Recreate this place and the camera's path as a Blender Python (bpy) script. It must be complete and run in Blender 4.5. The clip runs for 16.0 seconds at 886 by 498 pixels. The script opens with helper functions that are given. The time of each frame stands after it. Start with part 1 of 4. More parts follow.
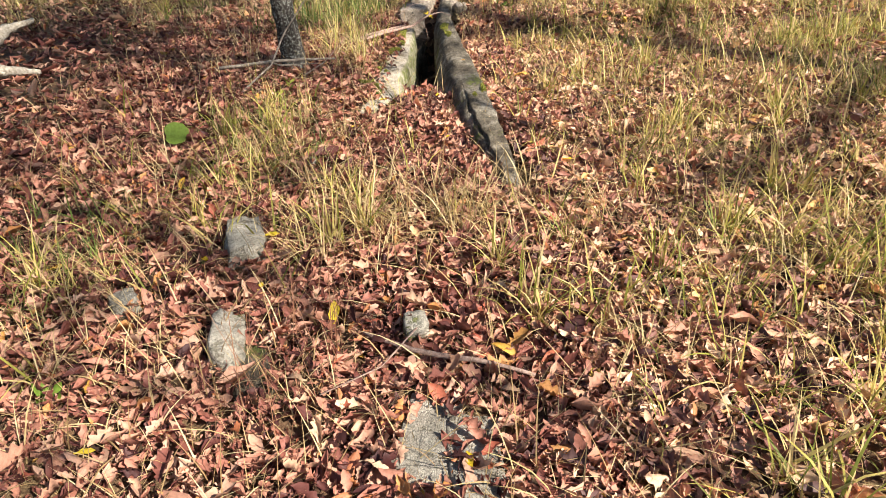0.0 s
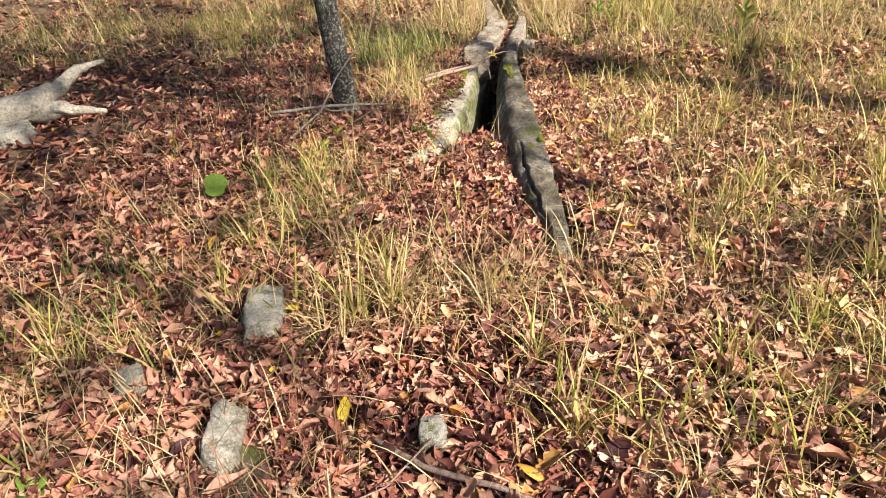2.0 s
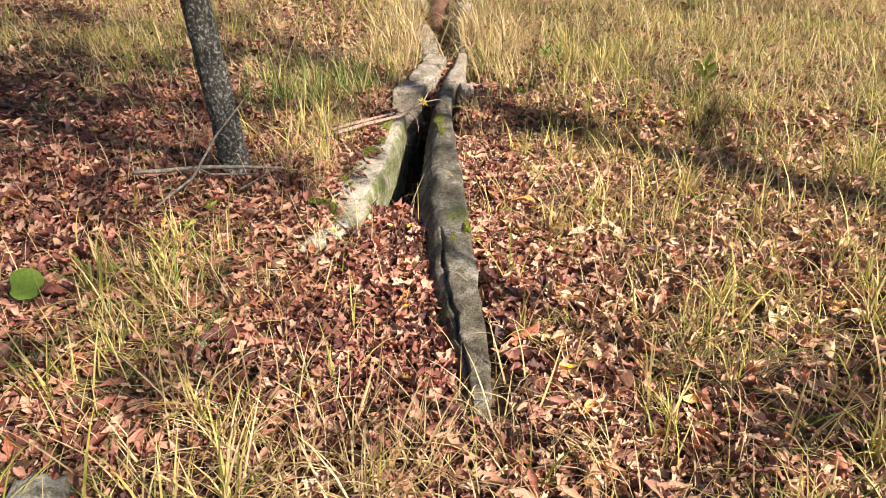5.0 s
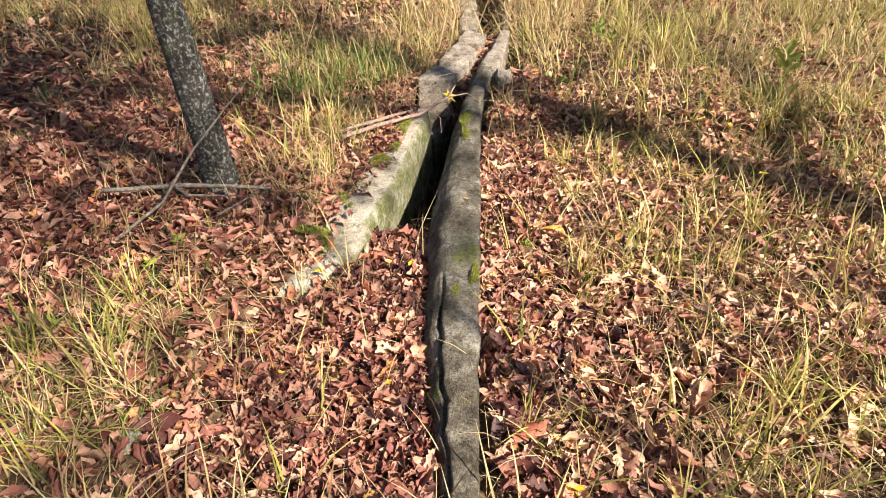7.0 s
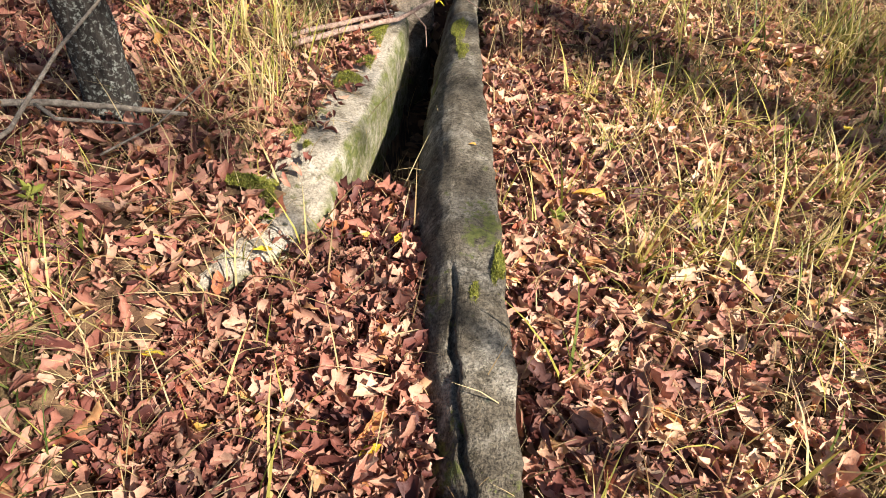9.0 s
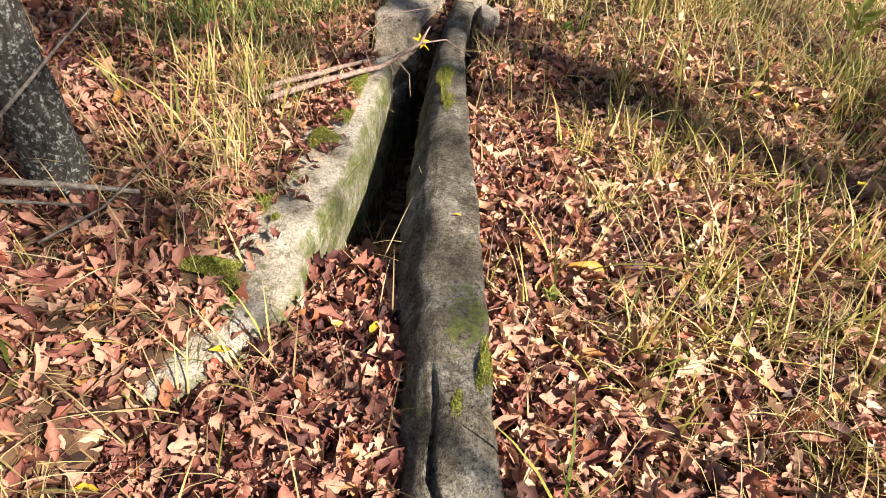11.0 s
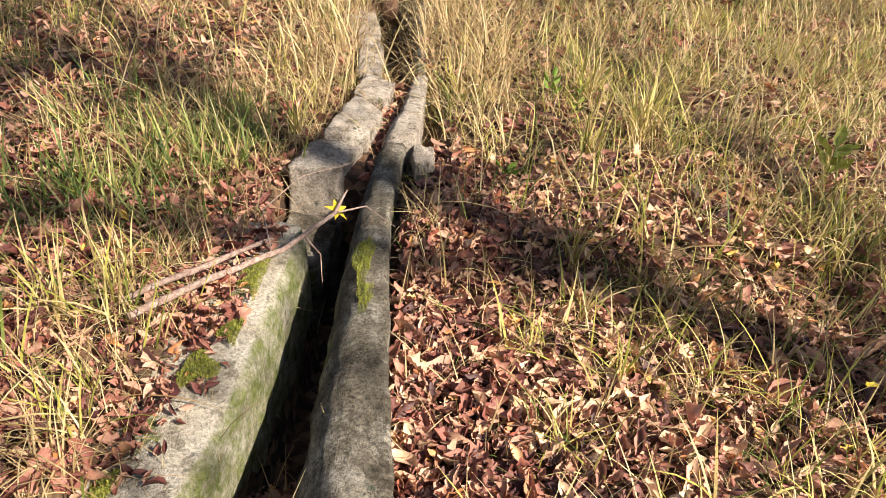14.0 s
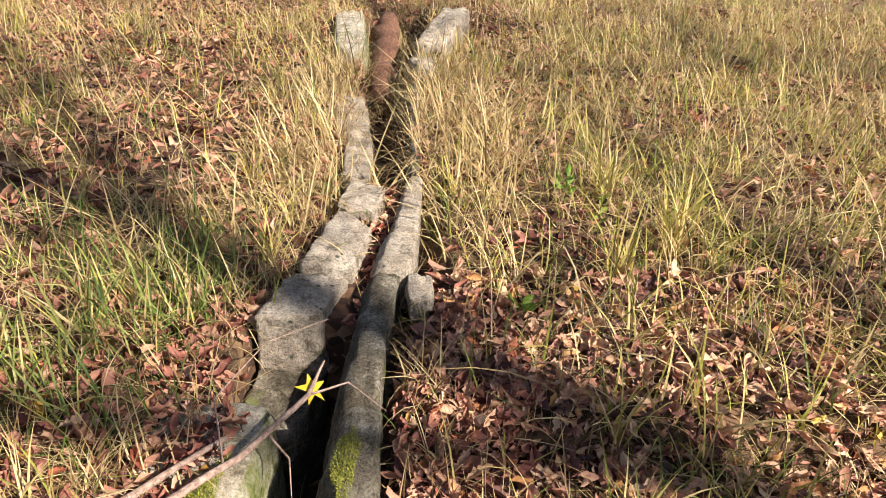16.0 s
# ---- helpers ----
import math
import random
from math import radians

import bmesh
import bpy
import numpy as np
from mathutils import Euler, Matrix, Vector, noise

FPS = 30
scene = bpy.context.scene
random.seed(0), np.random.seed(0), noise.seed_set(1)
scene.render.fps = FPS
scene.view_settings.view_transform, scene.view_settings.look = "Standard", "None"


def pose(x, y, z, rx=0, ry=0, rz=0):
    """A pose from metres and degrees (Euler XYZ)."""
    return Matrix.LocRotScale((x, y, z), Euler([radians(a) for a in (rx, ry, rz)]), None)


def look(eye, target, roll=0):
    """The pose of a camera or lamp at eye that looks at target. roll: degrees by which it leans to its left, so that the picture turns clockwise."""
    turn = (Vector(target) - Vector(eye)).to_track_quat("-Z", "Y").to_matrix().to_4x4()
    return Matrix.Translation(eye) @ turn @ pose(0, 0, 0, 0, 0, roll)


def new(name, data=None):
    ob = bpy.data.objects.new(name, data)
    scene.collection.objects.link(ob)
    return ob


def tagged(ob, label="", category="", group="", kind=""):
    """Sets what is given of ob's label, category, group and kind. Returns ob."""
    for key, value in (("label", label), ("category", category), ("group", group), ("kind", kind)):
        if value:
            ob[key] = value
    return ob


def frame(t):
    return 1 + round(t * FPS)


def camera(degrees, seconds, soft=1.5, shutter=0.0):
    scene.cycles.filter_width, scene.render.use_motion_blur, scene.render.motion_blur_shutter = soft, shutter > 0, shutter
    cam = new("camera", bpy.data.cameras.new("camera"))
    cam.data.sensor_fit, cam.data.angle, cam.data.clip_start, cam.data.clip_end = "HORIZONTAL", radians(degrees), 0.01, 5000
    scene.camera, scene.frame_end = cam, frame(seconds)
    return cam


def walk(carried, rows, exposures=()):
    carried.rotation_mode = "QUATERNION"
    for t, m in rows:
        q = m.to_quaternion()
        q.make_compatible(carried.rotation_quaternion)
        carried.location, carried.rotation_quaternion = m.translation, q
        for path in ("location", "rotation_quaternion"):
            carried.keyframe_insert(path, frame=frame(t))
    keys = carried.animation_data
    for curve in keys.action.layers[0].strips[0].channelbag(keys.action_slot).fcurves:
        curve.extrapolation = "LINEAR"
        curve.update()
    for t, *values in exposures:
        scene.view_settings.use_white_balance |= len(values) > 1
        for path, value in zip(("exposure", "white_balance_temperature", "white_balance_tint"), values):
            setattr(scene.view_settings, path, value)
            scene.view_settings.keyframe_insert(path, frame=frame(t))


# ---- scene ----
cam = camera(69.5, 16.0, soft=0.9)
PATH = [
    (0, (0.035, -0.091, 1.473), (-0.013, 1.587, 0.385), -2.3),
    (0.5, (0.065, -0.044, 1.479), (0.022, 1.644, 0.407), -2.5),
    (1, (0.132, 0.068, 1.501), (0.06, 1.764, 0.444), -1.9),
    (1.5, (0.177, 0.185, 1.519), (-0.015, 1.88, 0.475), -2.7),
    (2, (0.178, 0.271, 1.524), (-0.101, 1.966, 0.499), -4.1),
    (2.5, (0.169, 0.419, 1.54), (-0.07, 2.127, 0.527), -4.2),
    (3, (0.139, 0.61, 1.551), (-0.026, 2.344, 0.569), -3.6),
    (3.5, (0.128, 0.732, 1.554), (0.047, 2.474, 0.575), -2.7),
    (4, (0.159, 0.83, 1.554), (0.116, 2.579, 0.586), -1.4),
    (4.5, (0.237, 1.005, 1.544), (0.147, 2.76, 0.589), -0.7),
    (4.7, (0.261, 1.073, 1.545), (0.153, 2.818, 0.575), 0.4),
    (6.8, (0.426, 1.739, 1.631), (0.234, 3.381, 0.506), -0.6),
    (7, (0.448, 1.817, 1.625), (0.16, 3.447, 0.502), -0.6),
    (7.5, (0.449, 1.971, 1.559), (0.035, 3.566, 0.426), -2.9),
    (8, (0.35, 2.16, 1.445), (-0.025, 3.659, 0.176), -2.8),
    (8.2, (0.286, 2.265, 1.383), (0.019, 3.785, 0.111), 0.2),
    (10.3, (0.054, 2.712, 1.219), (0.085, 4.168, -0.152), 8.6),
    (10.5, (0.078, 2.723, 1.25), (0.128, 4.185, -0.114), 8.3),
    (11, (0.127, 2.842, 1.295), (0.069, 4.38, 0.018), 6.0),
    (11.5, (0.166, 2.954, 1.318), (0.083, 4.494, 0.046), 4.6),
    (12, (0.194, 3.009, 1.333), (0.101, 4.564, 0.079), 4.1),
    (12.5, (0.204, 3.068, 1.337), (0.108, 4.651, 0.118), 3.4),
    (13, (0.185, 3.235, 1.36), (0.134, 4.855, 0.189), 4.5),
    (13.5, (0.18, 3.418, 1.393), (0.166, 5.058, 0.248), 4.5),
    (14, (0.233, 3.542, 1.429), (0.239, 5.198, 0.308), 4.7),
    (14.5, (0.288, 3.731, 1.449), (0.212, 5.412, 0.368), 3.6),
    (15, (0.294, 3.856, 1.448), (0.16, 5.541, 0.379), 1.6),
    (15.5, (0.248, 4.024, 1.463), (0.162, 5.75, 0.456), 2.5),
    (16, (0.211, 4.175, 1.479), (0.201, 5.911, 0.486), 2.1),
]
walk(cam, [(t, look(eye, target, roll)) for t, eye, target, roll in PATH], [(0, 1.2), (16, 1.2)])

# ---- world, sun ----
SUN_ELEV = 40.0
to_sun = Vector((0.86 * math.cos(radians(SUN_ELEV)), -0.51 * math.cos(radians(SUN_ELEV)), math.sin(radians(SUN_ELEV))))
world = bpy.data.worlds.new("sky")
scene.world = world
world.use_nodes = True
wn = world.node_tree
sky = wn.nodes.new("ShaderNodeTexSky")
sky.sky_type = "NISHITA"
sky.sun_disc = False
sky.sun_elevation = radians(SUN_ELEV)
sky.sun_rotation = radians(120.7)
wn.links.new(sky.outputs[0], wn.nodes["Background"].inputs[0])
wn.nodes["Background"].inputs[1].default_value = 0.05
sun_data = bpy.data.lights.new("sun", "SUN")
sun_data.energy, sun_data.angle, sun_data.color = 5.0, radians(0.55), (1.0, 0.93, 0.82)
sun = new("sun", sun_data)
sun.matrix_world = look(to_sun * 30, (0, 0, 0))

rng = np.random.default_rng(7)


# ---- materials ----
class Nodes:
    """A material's node tree with short calls."""

    def __init__(self, name):
        self.mat = bpy.data.materials.new(name)
        self.mat.use_nodes = True
        self.tree = self.mat.node_tree
        self.bsdf = self.tree.nodes["Principled BSDF"]
        self.out = self.tree.nodes["Material Output"]

    def add(self, kind, **values):
        n = self.tree.nodes.new(kind)
        for key, v in values.items():
            n.inputs[key.replace("_", " ")].default_value = v
        return n

    def link(self, a, b):
        self.tree.links.new(a, b)

    def noise(self, scale, detail=4.0, rough=0.6, vec=None):
        n = self.add("ShaderNodeTexNoise", Scale=scale, Detail=detail, Roughness=rough)
        if vec is not None:
            self.link(vec, n.inputs["Vector"])
        return n.outputs["Fac"]

    def position(self):
        return self.add("ShaderNodeNewGeometry").outputs["Position"]

    def ramp(self, fac, stops, smooth=False):
        n = self.add("ShaderNodeValToRGB")
        n.color_ramp.interpolation = "EASE" if smooth else "LINEAR"
        el = n.color_ramp.elements
        while len(el) < len(stops):
            el.new(0.5)
        for e, (p, c) in zip(el, stops):
            e.position, e.color = p, (*c, 1) if len(c) == 3 else c
        self.link(fac, n.inputs[0])
        return n.outputs[0]

    def mix(self, fac, a, b, mode="MIX"):
        n = self.add("ShaderNodeMix")
        n.data_type, n.blend_type = "RGBA", mode
        for src, sock in ((fac, n.inputs[0]), (a, n.inputs[6]), (b, n.inputs[7])):
            if isinstance(src, (int, float)):
                sock.default_value = src
            elif isinstance(src, tuple):
                sock.default_value = (*src, 1)
            else:
                self.link(src, sock)
        return n.outputs[2]

    def bump(self, height, strength, dist):
        n = self.add("ShaderNodeBump", Strength=strength, Distance=dist)
        self.link(height, n.inputs["Height"])
        self.link(n.outputs[0], self.bsdf.inputs["Normal"])

    def finish(self, color, rough=0.85, translucent=0.0):
        self.link(color, self.bsdf.inputs["Base Color"])
        self.bsdf.inputs["Roughness"].default_value = rough
        self.bsdf.inputs["Specular IOR Level"].default_value = 0.3
        if translucent:
            tr = self.add("ShaderNodeBsdfTranslucent")
            self.link(color, tr.inputs[0])
            mx = self.add("ShaderNodeMixShader", Fac=translucent)
            self.link(self.bsdf.outputs[0], mx.inputs[1])
            self.link(tr.outputs[0], mx.inputs[2])
            self.link(mx.outputs[0], self.out.inputs[0])
        return self.mat


def g(r, gr, b):
    return (r, gr, b)


LITTER = [(0.0, g(.065, .025, .024)), (0.18, g(.18, .066, .05)), (0.38, g(.37, .155, .108)), (0.58, g(.53, .275, .185)),
          (0.78, g(.64, .40, .265)), (0.93, g(.72, .50, .34)), (0.965, g(.66, .36, .12)), (0.985, g(.50, .17, .10)), (0.994, g(.42, .13, .08)), (1.0, g(.66, .47, .08))]
STRAW = [(0.0, g(.30, .18, .08)), (0.35, g(.52, .36, .17)), (0.7, g(.66, .51, .26)), (1.0, g(.74, .60, .34))]
GREEN = [(0.0, g(.13, .17, .03)), (0.25, g(.33, .33, .06)), (0.5, g(.56, .48, .12)), (0.72, g(.70, .55, .22)), (1.0, g(.70, .53, .27))]
LUSH = [(0.0, g(.06, .10, .022)), (0.4, g(.14, .20, .04)), (0.75, g(.26, .30, .075)), (1.0, g(.46, .43, .17))]


def leafy(name, stops, per_object=False, translucent=0.14, rough=0.55, blotch=70.0):
    n = Nodes(name)
    rnd = n.add("ShaderNodeObjectInfo").outputs["Random"] if per_object else n.add("ShaderNodeNewGeometry").outputs["Random Per Island"]
    pos = n.position()
    col = n.ramp(rnd, stops)
    spots = n.ramp(n.noise(blotch, 5.0, 0.7, pos), [(0.30, g(.62, .55, .5)), (0.55, g(1, 1, 1)), (0.8, g(1.12, 1.08, 1.0))])
    col = n.mix(0.75, col, spots, "MULTIPLY")
    n.bump(n.noise(220, 3.0, 0.6, pos), 0.35, 0.004)
    return n.finish(col, rough, translucent)


def soil_material():
    n = Nodes("soil_with_leaf_crumbs")
    pos = n.position()
    v = n.add("ShaderNodeTexVoronoi", Scale=26.0)
    n.link(pos, v.inputs["Vector"])
    sep = n.add("ShaderNodeSeparateColor")
    n.link(v.outputs["Color"], sep.inputs[0])
    crumbs = n.ramp(sep.outputs[0], [(0, g(.03, .016, .011)), (.4, g(.08, .04, .024)), (.75, g(.18, .095, .055)), (1, g(.30, .18, .10))])
    grassy = n.ramp(n.noise(22, 6, .75, pos), [(.34, g(.035, .02, .013)), (.5, g(.14, .085, .045)), (.68, g(.34, .25, .12))])
    col = n.mix(n.ramp(n.noise(0.9, 3, .5, pos), [(.42, g(0, 0, 0)), (.58, g(1, 1, 1))]), crumbs, grassy)
    n.bump(n.noise(45, 6, .7, pos), 0.9, 0.02)
    return n.finish(col, 0.95)


def stone_material(name, dark, mid, pale, moss=0.5, side=0.0, gritty=.9):
    n = Nodes(name)
    pos = n.position()
    col = n.ramp(n.noise(7, 7, .68, pos), [(.30, dark), (.5, mid), (.70, pale)])
    grit = n.ramp(n.noise(105, 5, .8, pos), [(.36, g(.22, .20, .18)), (.5, g(.9, .9, .9)), (.64, g(1.5, 1.47, 1.4))])
    col = n.mix(gritty, col, grit, "MULTIPLY")
    stain = n.ramp(n.noise(13, 6, .75, pos), [(.40, g(.38, .36, .31)), (.47, g(1, 1, 1))])
    col = n.mix(.8, col, stain, "MULTIPLY")
    v = n.add("ShaderNodeTexVoronoi", Scale=24.0)
    n.link(pos, v.inputs["Vector"])
    lichen = n.ramp(v.outputs["Distance"], [(.16, g(1, 1, 1)), (.27, g(0, 0, 0))])
    pick = n.ramp(n.noise(11, 3, .5, pos), [(.56, g(0, 0, 0)), (.63, g(1, 1, 1))])
    lf = n.mix(1.0, lichen, pick, "MULTIPLY")
    col = n.mix(lf, col, g(.07, .075, .055))
    green = n.ramp(n.noise(60, 4, .6, pos), [(.3, g(.07, .085, .02)), (.7, g(.21, .22, .06))])
    where = n.ramp(n.noise(4.2, 6, .72, pos), [(.66 - .18 * moss, g(0, 0, 0)), (.70 - .18 * moss, g(.9, .9, .9))])
    col = n.mix(where, col, green)
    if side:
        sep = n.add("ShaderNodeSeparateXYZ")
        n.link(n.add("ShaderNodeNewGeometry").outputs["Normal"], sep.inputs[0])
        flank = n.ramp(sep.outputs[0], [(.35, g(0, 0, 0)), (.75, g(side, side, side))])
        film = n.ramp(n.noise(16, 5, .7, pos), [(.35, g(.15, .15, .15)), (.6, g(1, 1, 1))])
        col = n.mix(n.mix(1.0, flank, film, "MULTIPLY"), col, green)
    h = n.mix(.5, n.ramp(n.noise(38, 7, .75, pos), [(0, g(0, 0, 0)), (1, g(1, 1, 1))]), n.ramp(n.noise(210, 2, .6, pos), [(0, g(0, 0, 0)), (1, g(1, 1, 1))]))
    n.bump(h, 1.0, .022)
    return n.finish(col, .93)


def bark_material():
    n = Nodes("dark_bark_with_lichen")
    tc = n.position()
    mp = n.add("ShaderNodeMapping", Scale=(1, 1, .28))
    n.link(tc, mp.inputs["Vector"])
    base = n.ramp(n.noise(55, 6, .7, mp.outputs[0]), [(.3, g(.012, .010, .009)), (.5, g(.045, .037, .032)), (.72, g(.12, .10, .085))])
    pale = n.ramp(n.noise(62, 6, .8, tc), [(.535, g(0, 0, 0)), (.575, g(1, 1, 1))])
    tone = n.ramp(n.noise(120, 3, .6, tc), [(.3, g(.20, .215, .185)), (.7, g(.50, .50, .45))])
    col = n.mix(pale, base, tone)
    col = n.mix(n.ramp(n.noise(9, 4, .6, tc), [(.6, g(0, 0, 0)), (.7, g(.7, .7, .7))]), col, g(.10, .12, .04))
    n.bump(n.noise(60, 6, .75, mp.outputs[0]), 1.0, .02)
    return n.finish(col, .92)


def wood_material(name, dark, mid, pale, scale=(30, 30, 30)):
    n = Nodes(name)
    pos = n.position()
    mp = n.add("ShaderNodeMapping", Scale=scale)
    n.link(pos, mp.inputs["Vector"])
    col = n.ramp(n.noise(1.6, 6, .7, mp.outputs[0]), [(.3, dark), (.5, mid), (.7, pale)])
    fine = n.ramp(n.noise(160, 4, .7, pos), [(.32, g(.5, .47, .43)), (.55, g(1, 1, 1))])
    col = n.mix(.7, col, fine, "MULTIPLY")
    n.bump(n.noise(3, 6, .7, mp.outputs[0]), .8, .008)
    return n.finish(col, .85)


M_SOIL = soil_material()
M_LEAF = leafy("dry_oak_leaves", [(p, (c[0] * .86, c[1] * .76, c[2] * .79)) for p, c in LITTER])
PALE = [(p, tuple(min(.85, v * k + .03) for v, k in zip(c, (1.14, 1.12, 1.05)))) for p, c in LITTER]
M_LEAF_PALE = leafy("bleached_oak_leaves", PALE)
M_LEAF_ONE = leafy("dry_oak_leaf", LITTER, per_object=True)
M_STRAW = leafy("dead_grass_straw", STRAW, translucent=.25, blotch=25)
M_GRASS = leafy("yellowing_grass", GREEN, translucent=.3, blotch=25)
M_LUSH = leafy("green_grass", LUSH, translucent=.3, blotch=25)
M_MOSS = leafy("moss", [(0, g(.09, .105, .018)), (.5, g(.25, .26, .04)), (1, g(.46, .43, .08))], translucent=.15, blotch=60)
M_YELLOW = leafy("yellow_leaf", [(0, g(.72, .52, .03)), (1, g(.78, .60, .06))], per_object=True, translucent=.3)
M_ORANGE = leafy("orange_leaf", [(0, g(.62, .33, .06)), (1, g(.68, .42, .09))], per_object=True)
M_RED = leafy("red_brown_leaf", [(0, g(.36, .10, .06)), (1, g(.42, .15, .08))], per_object=True)
M_GREENLEAF = leafy("bright_green_leaf", [(0, g(.19, .32, .04)), (1, g(.26, .38, .06))], per_object=True, translucent=.35)
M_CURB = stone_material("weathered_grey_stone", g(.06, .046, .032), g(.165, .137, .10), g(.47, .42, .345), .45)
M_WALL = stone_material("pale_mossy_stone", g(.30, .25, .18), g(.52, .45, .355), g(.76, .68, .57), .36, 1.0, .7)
M_SLAB = stone_material("flat_grey_stone", g(.22, .175, .135), g(.43, .355, .285), g(.66, .57, .47), .25, 0, .75)
M_ROCK = stone_material("field_stone", g(.22, .20, .16), g(.42, .385, .32), g(.62, .57, .48), .3, 0, .6)
M_BARK = bark_material()
M_STICK = wood_material("barked_stick", g(.14, .085, .065), g(.36, .24, .19), g(.54, .41, .34))
M_TWIG = wood_material("grey_dead_twig", g(.10, .08, .062), g(.25, .205, .165), g(.43, .375, .31))
M_DRIFT = wood_material("bleached_deadwood", g(.16, .13, .10), g(.40, .35, .28), g(.62, .57, .49))
M_ROT = wood_material("rotten_red_wood", g(.05, .024, .016), g(.16, .075, .046), g(.34, .18, .11), (60, 5, 60))


# ---- helpers for meshes ----
def finish_mesh(name, verts, faces, mat, smooth=True):
    me = bpy.data.meshes.new(name)
    me.from_pydata(verts, [], faces)
    me.materials.append(mat)
    if smooth:
        me.polygons.foreach_set("use_smooth", [True] * len(me.polygons))
    me.update()
    return me


def part(name, bm, mat, parent, label=""):
    """Links a bmesh as one mesh object under a thing or a part."""
    me = bpy.data.meshes.new(name)
    bm.to_mesh(me)
    bm.free()
    me.materials.append(mat)
    me.polygons.foreach_set("use_smooth", [True] * len(me.polygons))
    ob = new(name, me)
    ob.parent = parent
    return tagged(ob, label)


def sstep(a, b, v):
    t = np.clip((v - a) / (b - a), 0, 1)
    return t * t * (3 - 2 * t)


def wobble(x, y, seed=0.0):
    """Smooth uneven ground, about plus or minus one."""
    return (np.sin(1.9 * x + .7 * y + seed) + np.sin(2.7 * y - 1.3 * x + 1.7 + seed) + .6 * np.sin(5.1 * x + 3.7 * y + 2 * seed)
            + .5 * np.sin(7.3 * y - 4.9 * x + seed)) / 3.1


# the stone-lined drain: inner edges and floor along y
CH_Y = (2.45, 2.7, 2.95, 3.2, 3.46, 3.65, 4.0, 4.3, 4.84, 5.56, 5.68, 6.0, 6.08, 7.2, 7.6, 8.9, 9.4, 12.0, 12.6)
CH_L = (.05, -.12, -.38, -.56, -.60, -.47, -.38, -.31, -.27, -.28, -.44, -.47, -.14, -.12, -.20, -.42, -.50, -.80, -.80)
CH_R = (.20, .24, .22, .15, .09, .06, 0, -.04, -.10, -.13, -.13, -.12, -.06, -.03, -.03, -.15, -.12, -.12, -.2)
CH_Z = (.03, .01, -.03, -.035, -.005, .0, -.02, -.08, -.42, -.55, -.50, -.55, .03, .04, -.35, -.38, -.22, -.22, .1)


def base_height(x, y):
    h = -.005 + .016 * (y - 2.5) + .018 * wobble(x, y)
    h = h + .13 * np.exp(-((x + 1.15) ** 2 / .55 + (y - 3.8) ** 2 / 3.2)) * 1.0
    h = h - .07 * np.exp(-((x - 1.2) ** 2 / .8 + (y - 2.9) ** 2 / 1.2))
    h = h + .07 * np.exp(-((x - 1.6) ** 2 / 1.2 + (y - 6.1) ** 2 / 1.5))
    return np.where(y > 16, -.005 + .016 * 13.5 + (y - 16) * .004, np.where(y < -4, -.11, h))


def height(x, y):
    x, y = np.asarray(x, float), np.asarray(y, float)
    h = base_height(x, y)
    xl, xr, zf = np.interp(y, CH_Y, CH_L), np.interp(y, CH_Y, CH_R), np.interp(y, CH_Y, CH_Z)
    on = sstep(2.45, 2.75, y) * (1 - sstep(12.2, 12.6, y))
    # shoulders under the stones
    soft = sstep(4.0, 4.3, y) * (1 - sstep(5.5, 5.65, y))
    left_shoulder = sstep(xl - .30, xl - .14, x) * soft
    h = h * (1 - left_shoulder) + np.minimum(h, -.02) * left_shoulder
    right_shoulder = (1 - sstep(xr + .17, xr + .26, x)) * sstep(xr - .05, xr, x) * sstep(2.6, 2.9, y) * (1 - sstep(7.4, 7.6, y))
    h = h * (1 - right_shoulder) + np.minimum(h, -.05) * right_shoulder
    wide = np.where(y < 4.1, .16, .035)
    inside = sstep(xl - wide, xl + .02, x) * (1 - sstep(xr - .01, xr + .05, x)) * on
    return h * (1 - inside) + zf * inside


# ---- ground ----
def ground():
    near_x = np.concatenate([np.arange(-6, -1.2, .06), np.arange(-1.2, .7, .022), np.arange(.7, 6, .06)])
    xs = np.concatenate([[-600, -200, -70, -30, -15, -9], near_x, [6.2, 9, 15, 30, 70, 200, 600]])
    ys = np.concatenate([[-600, -150, -40, -12, -5, -2], np.arange(-1, 2.4, .07), np.arange(2.4, 9.6, .035), np.arange(9.6, 17, .1), [18, 22, 30, 60, 200, 600]])
    gx, gy = np.meshgrid(xs, ys)
    gz = height(gx, gy)
    nx, ny = len(xs), len(ys)
    i = (np.arange(ny - 1)[:, None] * nx + np.arange(nx - 1)[None, :]).ravel()
    faces = np.stack([i, i + 1, i + nx + 1, i + nx], 1)
    me = finish_mesh("ground", np.stack([gx.ravel(), gy.ravel(), gz.ravel()], 1).tolist(), faces.tolist(), M_SOIL)
    return tagged(new("ground", me), "brown woodland soil under fallen leaves and grass", "ground", kind="structure")


ground()


